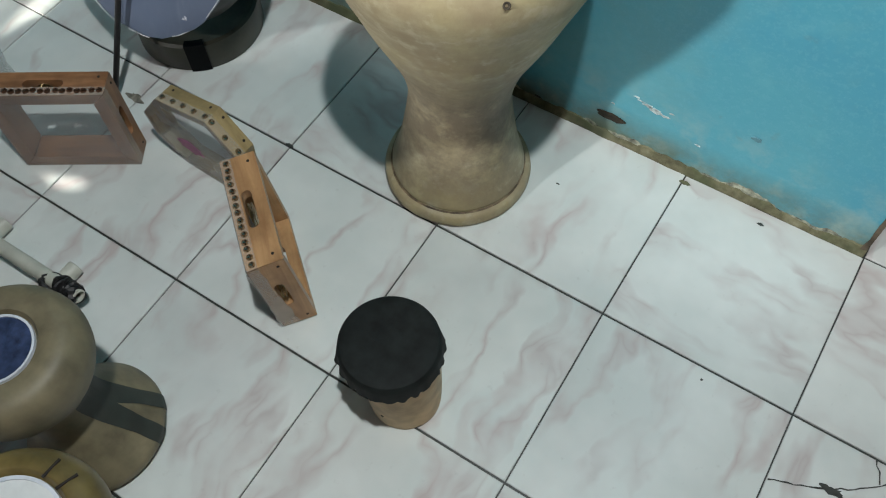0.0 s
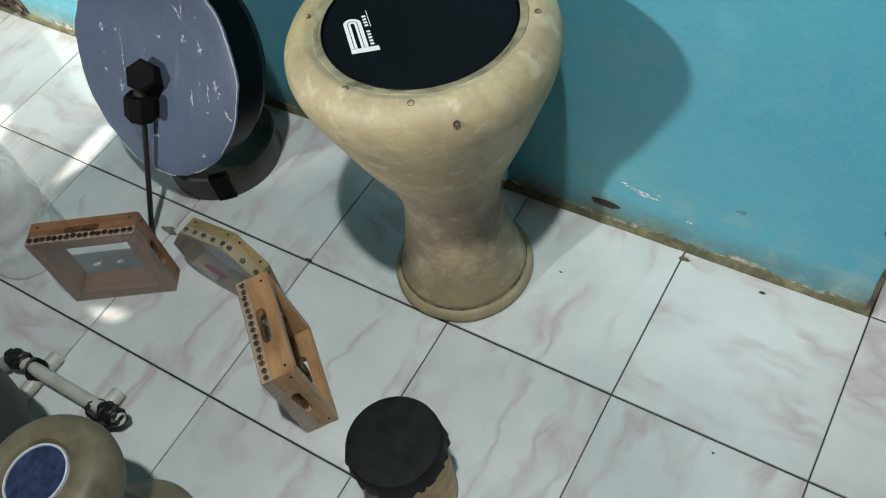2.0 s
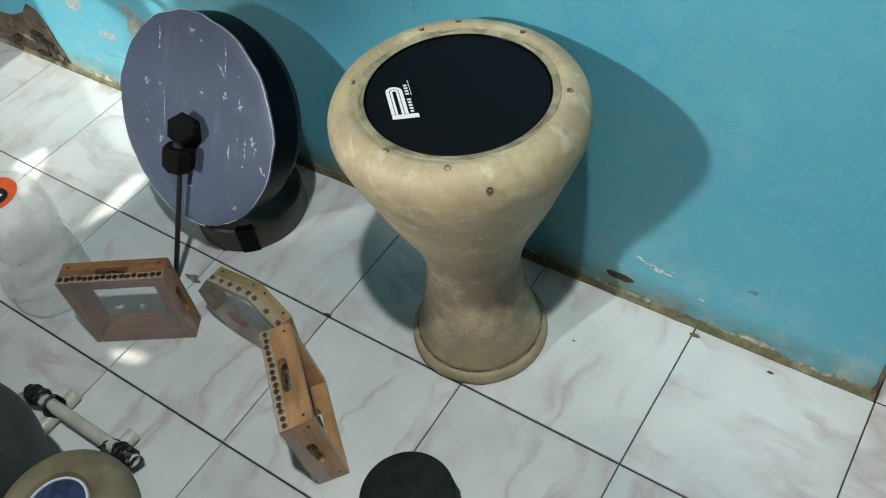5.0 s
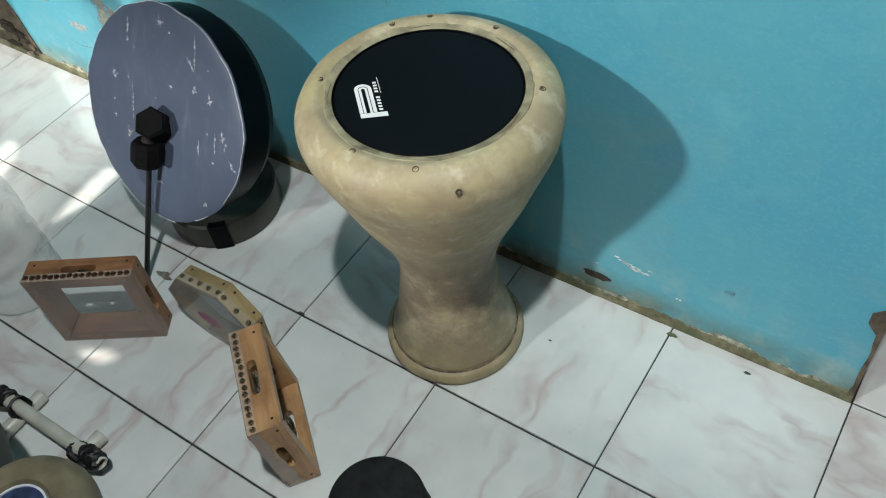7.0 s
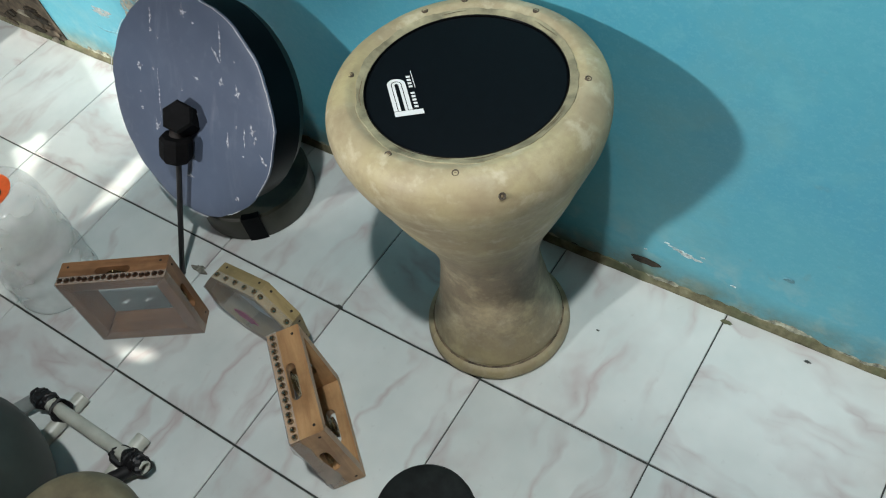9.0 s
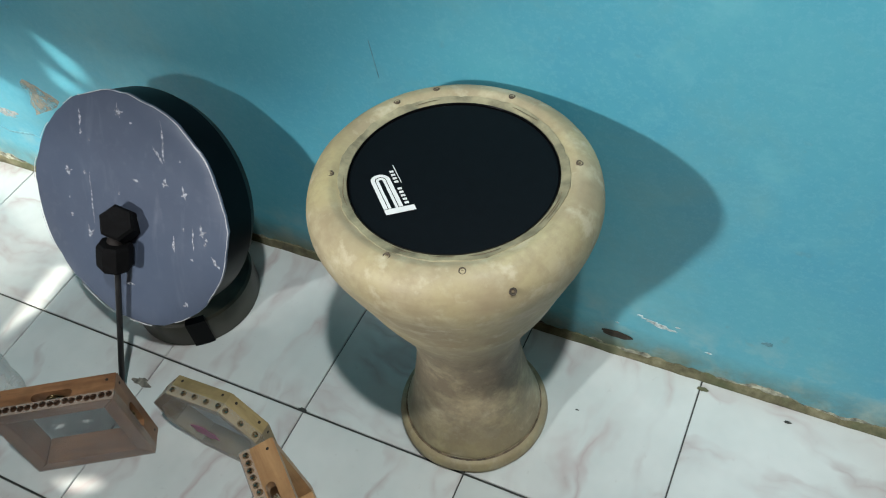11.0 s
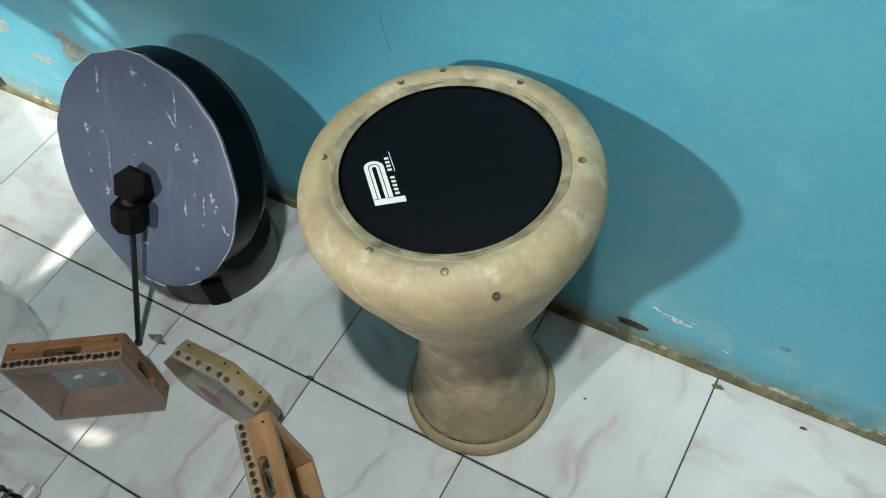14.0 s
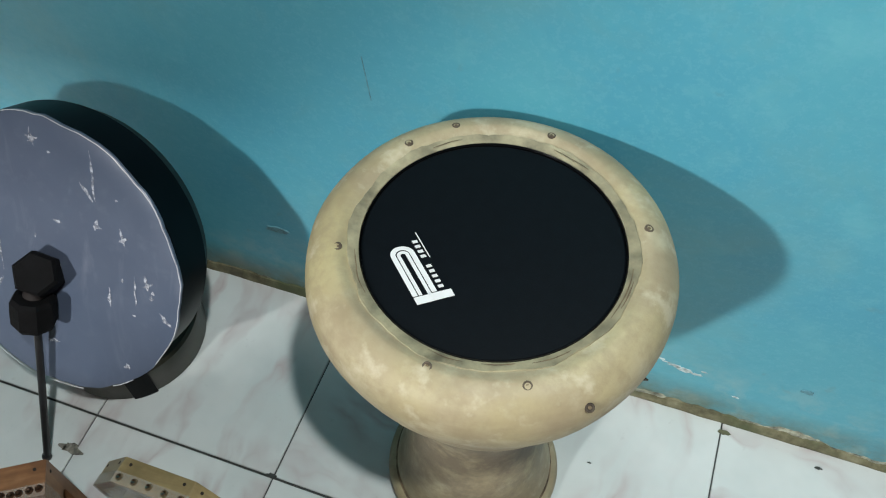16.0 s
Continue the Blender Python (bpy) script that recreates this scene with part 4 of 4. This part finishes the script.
def scuffs(seed, n):
    rnd = random.Random(seed)
    bm = bmesh.new()
    lines = [(-0.087, 0.140, 0.030, 84), (-0.086, 0.116, 0.010, 70), (0.077, 0.132, 0.068, 94), (0.067, 0.110, 0.030, 128), (-0.072, 0.006, 0.090, 94), (-0.084, -0.056, 0.024, 100),
             (-0.078, -0.058, 0.018, 70), (0.092, -0.034, 0.030, 90), (0.130, -0.014, 0.042, 90), (0.172, -0.046, 0.026, 130), (0.112, -0.139, 0.012, 40), (0.114, -0.137, 0.010, 120),
             (-0.002, -0.132, 0.020, 5), (0.021, 0.057, 0.014, 0)]
    crosses = [(-0.007, 0.166, 0.024), (-0.120, 0.045, 0.022), (0.078, 0.067, 0.018), (0.115, 0.059, 0.024), (0.146, 0.003, 0.024), (-0.120, -0.034, 0.008), (-0.085, 0.048, 0.009), (0.153, -0.018, 0.008)]
    for _ in range(n):
        r, a = 0.17 * math.sqrt(rnd.random()), rnd.uniform(0, 6.28)
        lines.append((r * math.cos(a), r * math.sin(a), rnd.choice((0.004, 0.006, 0.009)), rnd.uniform(60, 120)))
    for x, y, L in crosses:
        turn = rnd.uniform(-20, 20)
        lines += [(x, y, L, 90 + turn), (x + L * 0.1, y - L * 0.15, L * 0.7, 15 + turn)] + ([(x - L * 0.2, y - L * 0.1, L * 0.4, 130 + turn)] if rnd.random() < 0.5 else [])
    for x, y, L, ang in lines:
        d = Vector((math.cos(radians(ang)), math.sin(radians(ang))))
        s = Vector((-d.y, d.x))
        prev = None
        for k in range(7):
            t = k / 6
            p = Vector((x, y)) + d * (L * (t - 0.5)) + s * (0.002 + 0.05 * L) * noise.noise((x * 90, y * 90, t * 3))
            w = (0.0008 + 0.0017 * rnd.random()) * (1.35 if L < 0.035 else 1.0) * math.sin(math.pi * min(0.97, t + 0.05))
            row = [bm.verts.new((*(p + s * w), 0.0046)), bm.verts.new((*(p - s * w), 0.0046))]
            if prev:
                bm.faces.new((prev[0], row[0], row[1], prev[1]))
            prev = row
    return bm


tagged(part("scuff", scuffs(21, 10), M_SCUFF, head, "white scuffs and scratches"), kind="stuff")

stand = thing("round_stand", pose(-0.62, 0.142, 0), "low round smoky olive-grey stand under the leaning drum", "stand")
part("ring", lathe([(0.10, 0.0), (0.114, 0.0), (0.1165, 0.004), (0.116, 0.058), (0.112, 0.063), (0.0, 0.063)], 72), M_STAND, stand, smooth=True)
arc = [(0.1180 * math.cos(radians(a)), 0.1180 * math.sin(radians(a))) for a in range(-58, -37, 3)]
arc += [(0.104 * math.cos(radians(a)), 0.104 * math.sin(radians(a))) for a in range(-40, -59, -3)]
part("strap", prism(arc, 0.0, 0.0645), M_BLACKSHELL, stand, "black strap over the ring")

# ---- hammer-shaped mallet leaning on the drum ----
foot, grip = Vector((-0.630, -0.083, 0.004)), Vector((-0.612, 0.026, 0.232))
mallet = thing("drum_mallet", pose(*foot), "black hammer-shaped drum mallet leaning on the large drum", "mallet")
part("stick", tube((0, 0, 0), grip - foot + Vector((0, 0.002, 0.008)), 0.0052, 16), M_STICK, mallet, smooth=True)
part("stick_tip", lathe([(0, -0.003), (0.0065, -0.002), (0.007, 0.003), (0.0055, 0.007), (0, 0.008)], 14), M_STICK, mallet, smooth=True)
h0, h1 = Vector((-0.611, 0.030, 0.254)), Vector((-0.606, 0.064, 0.294))


def pad(c, axis, r, L, sides, twist):
    bm = lathe([(0, -L / 2), (r * 0.86, -L / 2), (r, -L / 2 + 0.006), (r * 1.02, 0), (r, L / 2 - 0.006), (r * 0.86, L / 2), (0, L / 2)], sides)
    bmesh.ops.transform(bm, matrix=Matrix.Translation(c) @ axis.to_track_quat("Z", "Y").to_matrix().to_4x4() @ Matrix.Rotation(twist, 4, "Z"), verts=bm.verts)
    return bm


part("front_pad", pad(h0 - foot, grip - foot, 0.0285, 0.047, 8, 0.2), M_MALLET, mallet, "black taped pad")
part("rear_pad", pad(h1 - foot, Vector((0.38, -0.42, 0.82)), 0.0300, 0.056, 6, 0.35), M_MALLET, mallet, "black taped pad")
part("collar", tube(h0 - foot + Vector((0, 0.008, 0.012)), h1 - foot, 0.015, 14), M_COLLAR, mallet, "dark brown band", smooth=True)


# ---- jingle frames ----
def stud_mesh(material):
    bm = lathe([(0, 0.0036), (0.0030, 0.0030), (0.0047, 0.0013), (0.0053, -0.0012), (0, -0.0012)], 12)
    me = bpy.data.meshes.new("stud")
    bm.to_mesh(me)
    bm.free()
    me.materials.append(material)
    me.polygons.foreach_set("use_smooth", [True] * len(me.polygons))
    return me


STUD, STUD_DARK = stud_mesh(M_STUD), stud_mesh(M_STUD_DARK)


def jingle_frame(m, sides, apothem_x, height, depth, wood, film, label, studded, stud, n_stud, film_label, thick=0.016, slots=True, low_slot=True):
    """A frame of slotted planks standing on one side. Local x along its width, y from the skin (0) to the open back (depth), z up.
    sides: polygon of corners (x, z) going round."""
    t = thing("jingle_frame", m, label, "tambourine", "jingle frames on the floor")
    n = len(sides)
    cx, cz = sum(p[0] for p in sides) / n, sum(p[1] for p in sides) / n
    for k in range(n):
        a, b = Vector(sides[k]), Vector(sides[(k + 1) % n])
        L = (b - a).length
        d = (b - a).normalized()
        out = Vector((d.y, -d.x))
        if out.dot((a + b) / 2 - Vector((cx, cz))) < 0:
            out = -out
        X, Z = Vector((d.x, 0, d.y)), Vector((out.x, 0, out.y))
        Y = Z.cross(X)
        mid = Vector(((a.x + b.x) / 2, depth / 2, (a.y + b.y) / 2))
        pm = Matrix((X, Y, Z)).transposed().to_4x4()
        pm.translation = mid
        slot_l = min(0.064, L * 0.45)
        if slots and (low_slot or k in (1, 2)):
            bm = slotted_plank(L - 0.0006, depth, thick, slot_l, 0.0150)
        else:
            bm = box(-L / 2 + 0.0004, L / 2 - 0.0004, -depth / 2, depth / 2, -thick, 0, 0.0015)
        cut = []
        for p, c0, q in ((sides[k - 1], a, b), (a, b, sides[(k + 2) % n])):
            e1, e2 = (c0 - Vector(p)).normalized(), (Vector(q) - c0).normalized()
            cut.append(thick * math.tan(math.acos(max(-1, min(1, e1.dot(e2)))) / 2))
        for v in bm.verts:
            if v.co.z < -thick + 0.002 and abs(v.co.x) > L / 2 - 0.004:
                v.co.x += cut[0] if v.co.x < 0 else -cut[1]
        plank = part("plank", bm, wood, t)
        plank.matrix_basis = pm
        # a pair of jingles on a pin in the slot
        for off in ((-0.0022, 0.0022) if slots and (low_slot or k in (1, 2)) else ()):
            bm = lathe([(0, 0.0012), (0.006, 0.0012), (0.008, 0.0004), (0.0165, 0.0009), (0.017, 0.0003), (0.0165, -0.0002), (0, 0.0004)], 20)
            bmesh.ops.transform(bm, matrix=Matrix.Translation((0, off, -thick + 0.002)) @ Matrix.Rotation(radians(90), 4, "X"), verts=bm.verts)
            j = part("jingle", bm, M_BRASS, plank, "small brass jingle disc", smooth=True)
        for ex in (-1, 1):
            bm = lathe([(0, 0.0006), (0.0022, 0.0006), (0.0025, -0.0006)], 10)
            bmesh.ops.transform(bm, matrix=Matrix.Translation((ex * (L / 2 - 0.014), depth * 0.27 if Y.y > 0 else -depth * 0.27, 0)), verts=bm.verts)
            part("nail", bm, M_HOLE, plank)
        if k in studded:
            count = n_stud or round(L / 0.0215)
            for q in range(count):
                s = new("stud", stud)
                s.parent = plank
                side = -1 if Y.y > 0 else 1
                rr = random.Random(k * 100 + q)
                s.matrix_basis = pose(-L / 2 + 0.008 + (L - 0.016) * q / (count - 1) + rr.uniform(-.001, .001), side * (depth / 2 - 0.0085 + rr.uniform(-.0012, .0012)), 0.0006)
    # the skin: a film over the front, lapped over the edges
    bm = bmesh.new()
    lap = 0.016
    big = [(cx + (x - cx) * 1.006, cz + (z - cz) * 1.006) for x, z in sides]
    big = [(x, max(z, 0.0005)) for x, z in big]
    f0 = [bm.verts.new((x, -0.0012, z)) for x, z in big]
    bm.faces.new(f0)
    part("skin", bm, film, t, film_label)
    bm = bmesh.new()
    f0 = [bm.verts.new((x, -0.0008, z)) for x, z in big]
    f1 = [bm.verts.new((x, lap, z)) for x, z in big]
    for k in range(n):
        bm.faces.new((f0[k], f0[(k + 1) % n], f1[(k + 1) % n], f1[k]))
    part("film_lap", bm, M_LAP, t, "clear film lapped over the edge")
    return t


def upright(front_left, width_way, z=0.0):
    """Pose with local x along width_way and local y to its left (away from the skin)."""
    a = math.degrees(math.atan2(width_way[1], width_way[0]))
    return pose(front_left[0], front_left[1], z, 0, 0, a)


SQ = lambda w, h: [(0, 0), (w, 0), (w, h), (0, h)]
jingle_frame(upright((-0.662, -0.267), (0.847, 0.531)), SQ(0.197, 0.180), 0, 0.18, 0.047, M_TAMB, M_FILM,
             "square reddish wooden jingle frame with clear film skin", (2,), STUD_DARK, 17, "clear wrinkled plastic film", 0.022, low_slot=False)
framec = jingle_frame(upright((-0.246, -0.154), (0.778, -0.628)) @ pose(0, 0, 0, 5.5, 0, 0), SQ(0.190, 0.184), 0, 0.18, 0.052, M_TAMB_PALE, M_FILM_DARK,
             "square orange wooden jingle frame with brass studs, standing on edge", (2,), STUD, 15, "smoky plastic film")
bm = bmesh.new()                        # loose film gathered round the near end
prev = None
for i in range(25):
    z = 0.004 + 0.178 * i / 24
    w = 0.027 + 0.009 * noise.noise((z * 30, 2, 2)) - 0.010 * i / 24
    row = []
    for q in range(6):
        u = q / 5
        lift = 0.0012 + 0.0042 * (1 - u) * abs(noise.noise((z * 75, u * 2, 5))) + 0.0016 * noise.noise((z * 130, u * 3, 1))
        row.append(bm.verts.new((0.1905 + max(0.0008, lift), -0.002 + w * u - 0.006 * (1 - u) * max(0, noise.noise((z * 22, 7, 1))), z)))
    if prev:
        for q in range(5):
            bm.faces.new((prev[q], prev[q + 1], row[q + 1], row[q]))
    prev = row
part("loose_film", bm, M_FLAP, framec, "crumpled grey film gathered over the end", smooth=True)
HEX = [(0.065, 0.0), (0.160, 0.0), (0.212, 0.050), (0.218, 0.125), (0.168, 0.180), (0.055, 0.158), (0.0, 0.090), (0.010, 0.035)]
hexf = jingle_frame(upright((-0.494, -0.114), (0.998, -0.045)), HEX, 0, 0.18, 0.036, M_TAMB_YELLOW, M_FILM_MILKY,
                    "eight-sided yellow wooden frame drum with brass studs", (3, 4), STUD, 0, "milky plastic film", 0.014, False)
bm = prism(blob_outline(0.10, 0.07, 0.030, 0.013, 31, 14, 0.3), 0, 0.001)
bmesh.ops.transform(bm, matrix=Matrix.Translation((0, -0.0018, 0)) @ Matrix.Rotation(radians(90), 4, "X"), verts=bm.verts)
part("print", bm, M_PINK, hexf, "magenta printed patch")

# ---- the small drum with a black skin ----
small = thing("small_drum", pose(0.113, -0.273, 0), "small tan wooden drum with black leather skin, on the floor", "drum")
body = part("body", lathe(smooth_profile([(0.046, 0.0), (0.0505, 0.003), (0.0525, 0.03), (0.0540, 0.08), (0.0545, 0.13), (0.0545, 0.184), (0.053, 0.188)], 3) + [(0, 0.188)], 56, 0.008), M_PINE, small, smooth=True)
body.matrix_basis = pose(0.0075, 0.0045, 0)
seg = 96
bm = bmesh.new()
skirt = [(0.0, 0.1955), (0.03, 0.1955), (0.057, 0.1950), (0.0632, 0.1932), (0.0662, 0.189), (0.0672, 0.181), (0.0678, 0.173), (0.0682, 0.166), (0.0684, 0.160)]
rows = [[bm.verts.new((0, 0, skirt[0][1]))]]
for q, (r, z) in enumerate(skirt[1:]):
    row = []
    for k in range(seg):
        a = 2 * math.pi * k / seg
        f = max(0, q - 3) / 5
        fold = 0.0015 * f * math.sin(a * 23 + 1.5 * noise.noise((math.cos(a) * 3, math.sin(a) * 3, 0)))
        flap = f * (0.0045 * math.exp(-((a - 3.80) / 0.13) ** 2) + 0.0030 * math.exp(-((a - 0.72) / 0.14) ** 2) + 0.006 * max(0, noise.noise((math.cos(a) * 9, math.sin(a) * 9, 5))))
        row.append(bm.verts.new(((r + fold + flap) * math.cos(a), (r + fold + flap) * math.sin(a), z - f * 0.015 * noise.noise((math.cos(a) * 11, math.sin(a) * 11, 9)))))
    rows.append(row)
for a, b in zip(rows, rows[1:]):
    for k in range(seg):
        k2 = (k + 1) % seg
        bm.faces.new((a[0], b[k], b[k2]) if len(a) == 1 else (a[k], a[k2], b[k2], b[k]))
part("skin", bm, M_RUBBER, small, "black leather skin, gathered round the shell", smooth=True)
part("nail", tube((0.0075, -0.0480, 0.045), (0.0075, -0.0495, 0.045), 0.002, 10), M_HOLE, small)


# ---- goblet drums at the near side ----
def goblet(name, m, s, wood, skin, ring, label, r_head=0.048, top=0.29, splits=0, stripe=False):
    t = thing(name, m, label, "drum", "goblet drums")
    prof = smooth_profile([(0.086, 0), (0.096, 0.003), (0.097, 0.012), (0.094, 0.022), (0.077, 0.055), (0.055, 0.095), (0.046, 0.13), (0.048, 0.155), (0.066, 0.185), (0.086, 0.215), (0.0945, 0.243),
                           (0.093, 0.265), (0.083, 0.283), (0.068, 0.289), (r_head + 0.008, 0.287)], 4) + [(r_head + 0.004, 0.280), (0, 0.280)]
    prof = [(r * s, z * top / 0.29) for r, z in prof]
    part("body", lathe(prof, 80, 0.008), wood, t, smooth=True)
    k = top / 0.29
    part("ring", lathe([(r_head * s * 0.985, 0.280 * k), (r_head * s * 0.99, 0.2845 * k), (r_head * s * 1.06, 0.2845 * k), (r_head * s * 1.07, 0.280 * k)], 64), ring, t, "white edge of the skin", smooth=True)
    part("drumhead", lathe([(0, 0.2825 * k), (r_head * s * 0.99, 0.2825 * k), (r_head * s * 1.0, 0.279 * k)], 64), skin, t, smooth=True)
    # dark bands painted on for the shade striping the foot and waist
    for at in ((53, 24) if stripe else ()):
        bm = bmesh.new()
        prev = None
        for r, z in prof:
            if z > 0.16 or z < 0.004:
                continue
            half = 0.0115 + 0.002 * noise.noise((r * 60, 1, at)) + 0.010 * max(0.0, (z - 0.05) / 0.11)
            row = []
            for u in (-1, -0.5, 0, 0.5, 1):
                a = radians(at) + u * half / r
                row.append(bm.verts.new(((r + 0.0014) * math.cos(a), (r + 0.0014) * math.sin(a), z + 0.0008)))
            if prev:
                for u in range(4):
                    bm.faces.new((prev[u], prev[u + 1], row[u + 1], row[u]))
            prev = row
        part("stripe", bm, M_GREENGREY, t, "dark band for the shade across foot and waist", smooth=True)
    for q in range(splits):
        a = radians(78 + q * 18)
        x, y = math.cos(a), math.sin(a)
        part("split", tube((x * 0.062 * s, y * 0.062 * s, 0.2905 * k), (x * 0.084 * s, y * 0.084 * s, 0.2840 * k), 0.0019, 8), M_HOLE, t, "dark split in the wood")
    return t


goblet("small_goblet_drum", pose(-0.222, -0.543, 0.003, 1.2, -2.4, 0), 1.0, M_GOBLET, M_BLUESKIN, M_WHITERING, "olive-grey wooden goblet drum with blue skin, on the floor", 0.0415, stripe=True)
goblet("small_goblet_drum", pose(-0.065, -0.690, 0, 0, 0, 0), 1.06, M_GOBLET_YELLOW, M_WHITESKIN, M_WHITERING, "ochre wooden goblet drum with white skin and splits", 0.056, 0.30, 2)
big = thing("barrel_drum", pose(-0.502, -0.632, 0), "dark green-grey wooden drum with metal lugs, on the floor", "drum")
part("body", lathe(smooth_profile([(0.09, 0), (0.10, 0.004), (0.102, 0.03), (0.118, 0.07), (0.150, 0.12), (0.172, 0.17), (0.178, 0.215), (0.170, 0.26), (0.150, 0.295), (0.125, 0.31)], 4) + [(0.12, 0.304), (0, 0.304)], 88, 0.004), M_GREENGREY, big, smooth=True)
part("drumhead", lathe([(0, 0.3075), (0.112, 0.3075), (0.117, 0.304)], 64), M_BLACKHEAD, big, smooth=True)
for a in (20, -25, -70):
    x, y = math.cos(radians(a)), math.sin(radians(a))
    part("lug", tube((x * 0.150, y * 0.150, 0.135), (x * 0.168, y * 0.168, 0.128), 0.009, 14), M_GLASSY, big, "round metal lug", smooth=True)

# ---- pipes tied with rubber strips ----
rack = thing("pipe_rack", pose(-0.512, -0.413, 0), "white plastic pipe rack tied with black rubber strips", "rack")
O = Vector((-0.51, -0.405, 0))
R_ = 0.0135


def pipe(name, a, b, mt, label="", r=R_):
    return part(name, tube(Vector(a) - O, Vector(b) - O, r, 24, r - 0.0025), mt, rack, label, smooth=True)


pipe("pipe", (-0.640, -0.405, 0.041), (-0.372, -0.403, 0.041), M_PVC, "", 0.0118)
pipe("pipe", (-0.592, -0.362, 0.0137), (-0.592, -0.525, 0.0137), M_PVC)
pipe("pipe", (-0.434, -0.362, 0.0137), (-0.434, -0.52, 0.0137), M_PVC)
pipe("pipe", (-0.650, -0.410, 0.032), (-0.70, -0.48, 0.015), M_PVC_GREY, "grey plastic pipe")


def lashing(c, axis, r, L, seed):
    """A bunched wrapping of rubber strip round an axis."""
    rnd = random.Random(seed)
    turns = [lathe([(0.0125, -L / 2), (r * 0.86, -L * 0.42), (r * 0.92, 0), (r * 0.84, L * 0.42), (0.0125, L / 2)], 16, 0.12)]
    for q in range(9):
        w, rr = rnd.uniform(0.003, 0.006), r * rnd.uniform(0.92, 1.10)
        band = lathe([(rr - 0.002, -w), (rr, -w * 0.8), (rr + 0.0006, w * 0.7), (rr - 0.002, w)], 20, 0.0)
        ph = rnd.uniform(0, 9)
        for v in band.verts:
            a = math.atan2(v.co.y, v.co.x)
            k = 1 + 0.26 * noise.noise((math.cos(a) * 1.6 + ph, math.sin(a) * 1.6, q))
            v.co.x *= k
            v.co.y *= k
        tilt = Matrix.Rotation(rnd.uniform(0, 6.3), 4, "Z") @ Matrix.Rotation(rnd.uniform(0.1, 0.75), 4, "X")
        bmesh.ops.transform(band, matrix=Matrix.Translation((0, 0, L * rnd.uniform(-0.42, 0.42))) @ tilt, verts=band.verts)
        turns.append(band)
    bm = merged(*turns)
    bmesh.ops.transform(bm, matrix=Matrix.Translation(Vector(c) - O) @ Vector(axis).to_track_quat("Z", "Y").to_matrix().to_4x4(), verts=bm.verts)
    return tagged(part("rubber_strip", bm, M_TAPE, rack, "black rubber strip wound round the pipes"), kind="stuff")


lashing((-0.396, -0.403, 0.040), (1, 0, 0), 0.0165, 0.034, 1)
lashing((-0.430, -0.408, 0.030), (0.35, 0.1, 1), 0.0165, 0.030, 2)
lashing((-0.628, -0.405, 0.041), (1, 0.2, 0), 0.0170, 0.036, 4)
lashing((-0.590, -0.404, 0.034), (0.5, 0.1, 1), 0.0165, 0.030, 5)
part("rubber_strip", tube(Vector((-0.392, -0.408, 0.036)) - O, Vector((-0.435, -0.475, 0.030)) - O, 0.010, 12, 0, 0.013), M_TAPE, rack, smooth=True)

# ---- clear plastic jug with an orange label ----
jug = thing("plastic_jug", pose(-0.845, -0.215, 0), "hazy clear plastic jug with orange and black label", "jug")
part("body", lathe(smooth_profile([(0.060, 0.001), (0.078, 0.004), (0.082, 0.02), (0.079, 0.05), (0.083, 0.075), (0.079, 0.10), (0.083, 0.125), (0.080, 0.15), (0.083, 0.18), (0.083, 0.22), (0.079, 0.25), (0.070, 0.264), (0.058, 0.268)], 4) + [(0, 0.268)], 72, 0.012), M_FILM_JUG, jug, smooth=True)
lab = part("label", lathe([(0, 0.2700), (0.047, 0.2700), (0.0475, 0.2690)], 48), M_ORANGE, jug, "round orange label")
bm = lathe([(0, 0), (0.030, 0), (0.0302, -0.0005)], 40)
bmesh.ops.transform(bm, matrix=Matrix.Translation((0.004, -0.003, 0.2712)) @ Matrix.Rotation(radians(25), 4, "Z") @ Matrix.Diagonal((1.1, 0.8, 1, 1)), verts=bm.verts)
part("oval", bm, M_LABELBLACK, lab, "black oval on the label")
for q in range(4):
    b = box(-0.019 + q * 0.011, -0.012 + q * 0.011, -0.007, 0.007 if q else 0.010, 0, 0.0006)
    bmesh.ops.transform(b, matrix=Matrix.Translation((0.004, -0.003, 0.2716)) @ Matrix.Rotation(radians(25), 4, "Z"), verts=b.verts)
    part("print_bar", b, M_LOGO, lab)
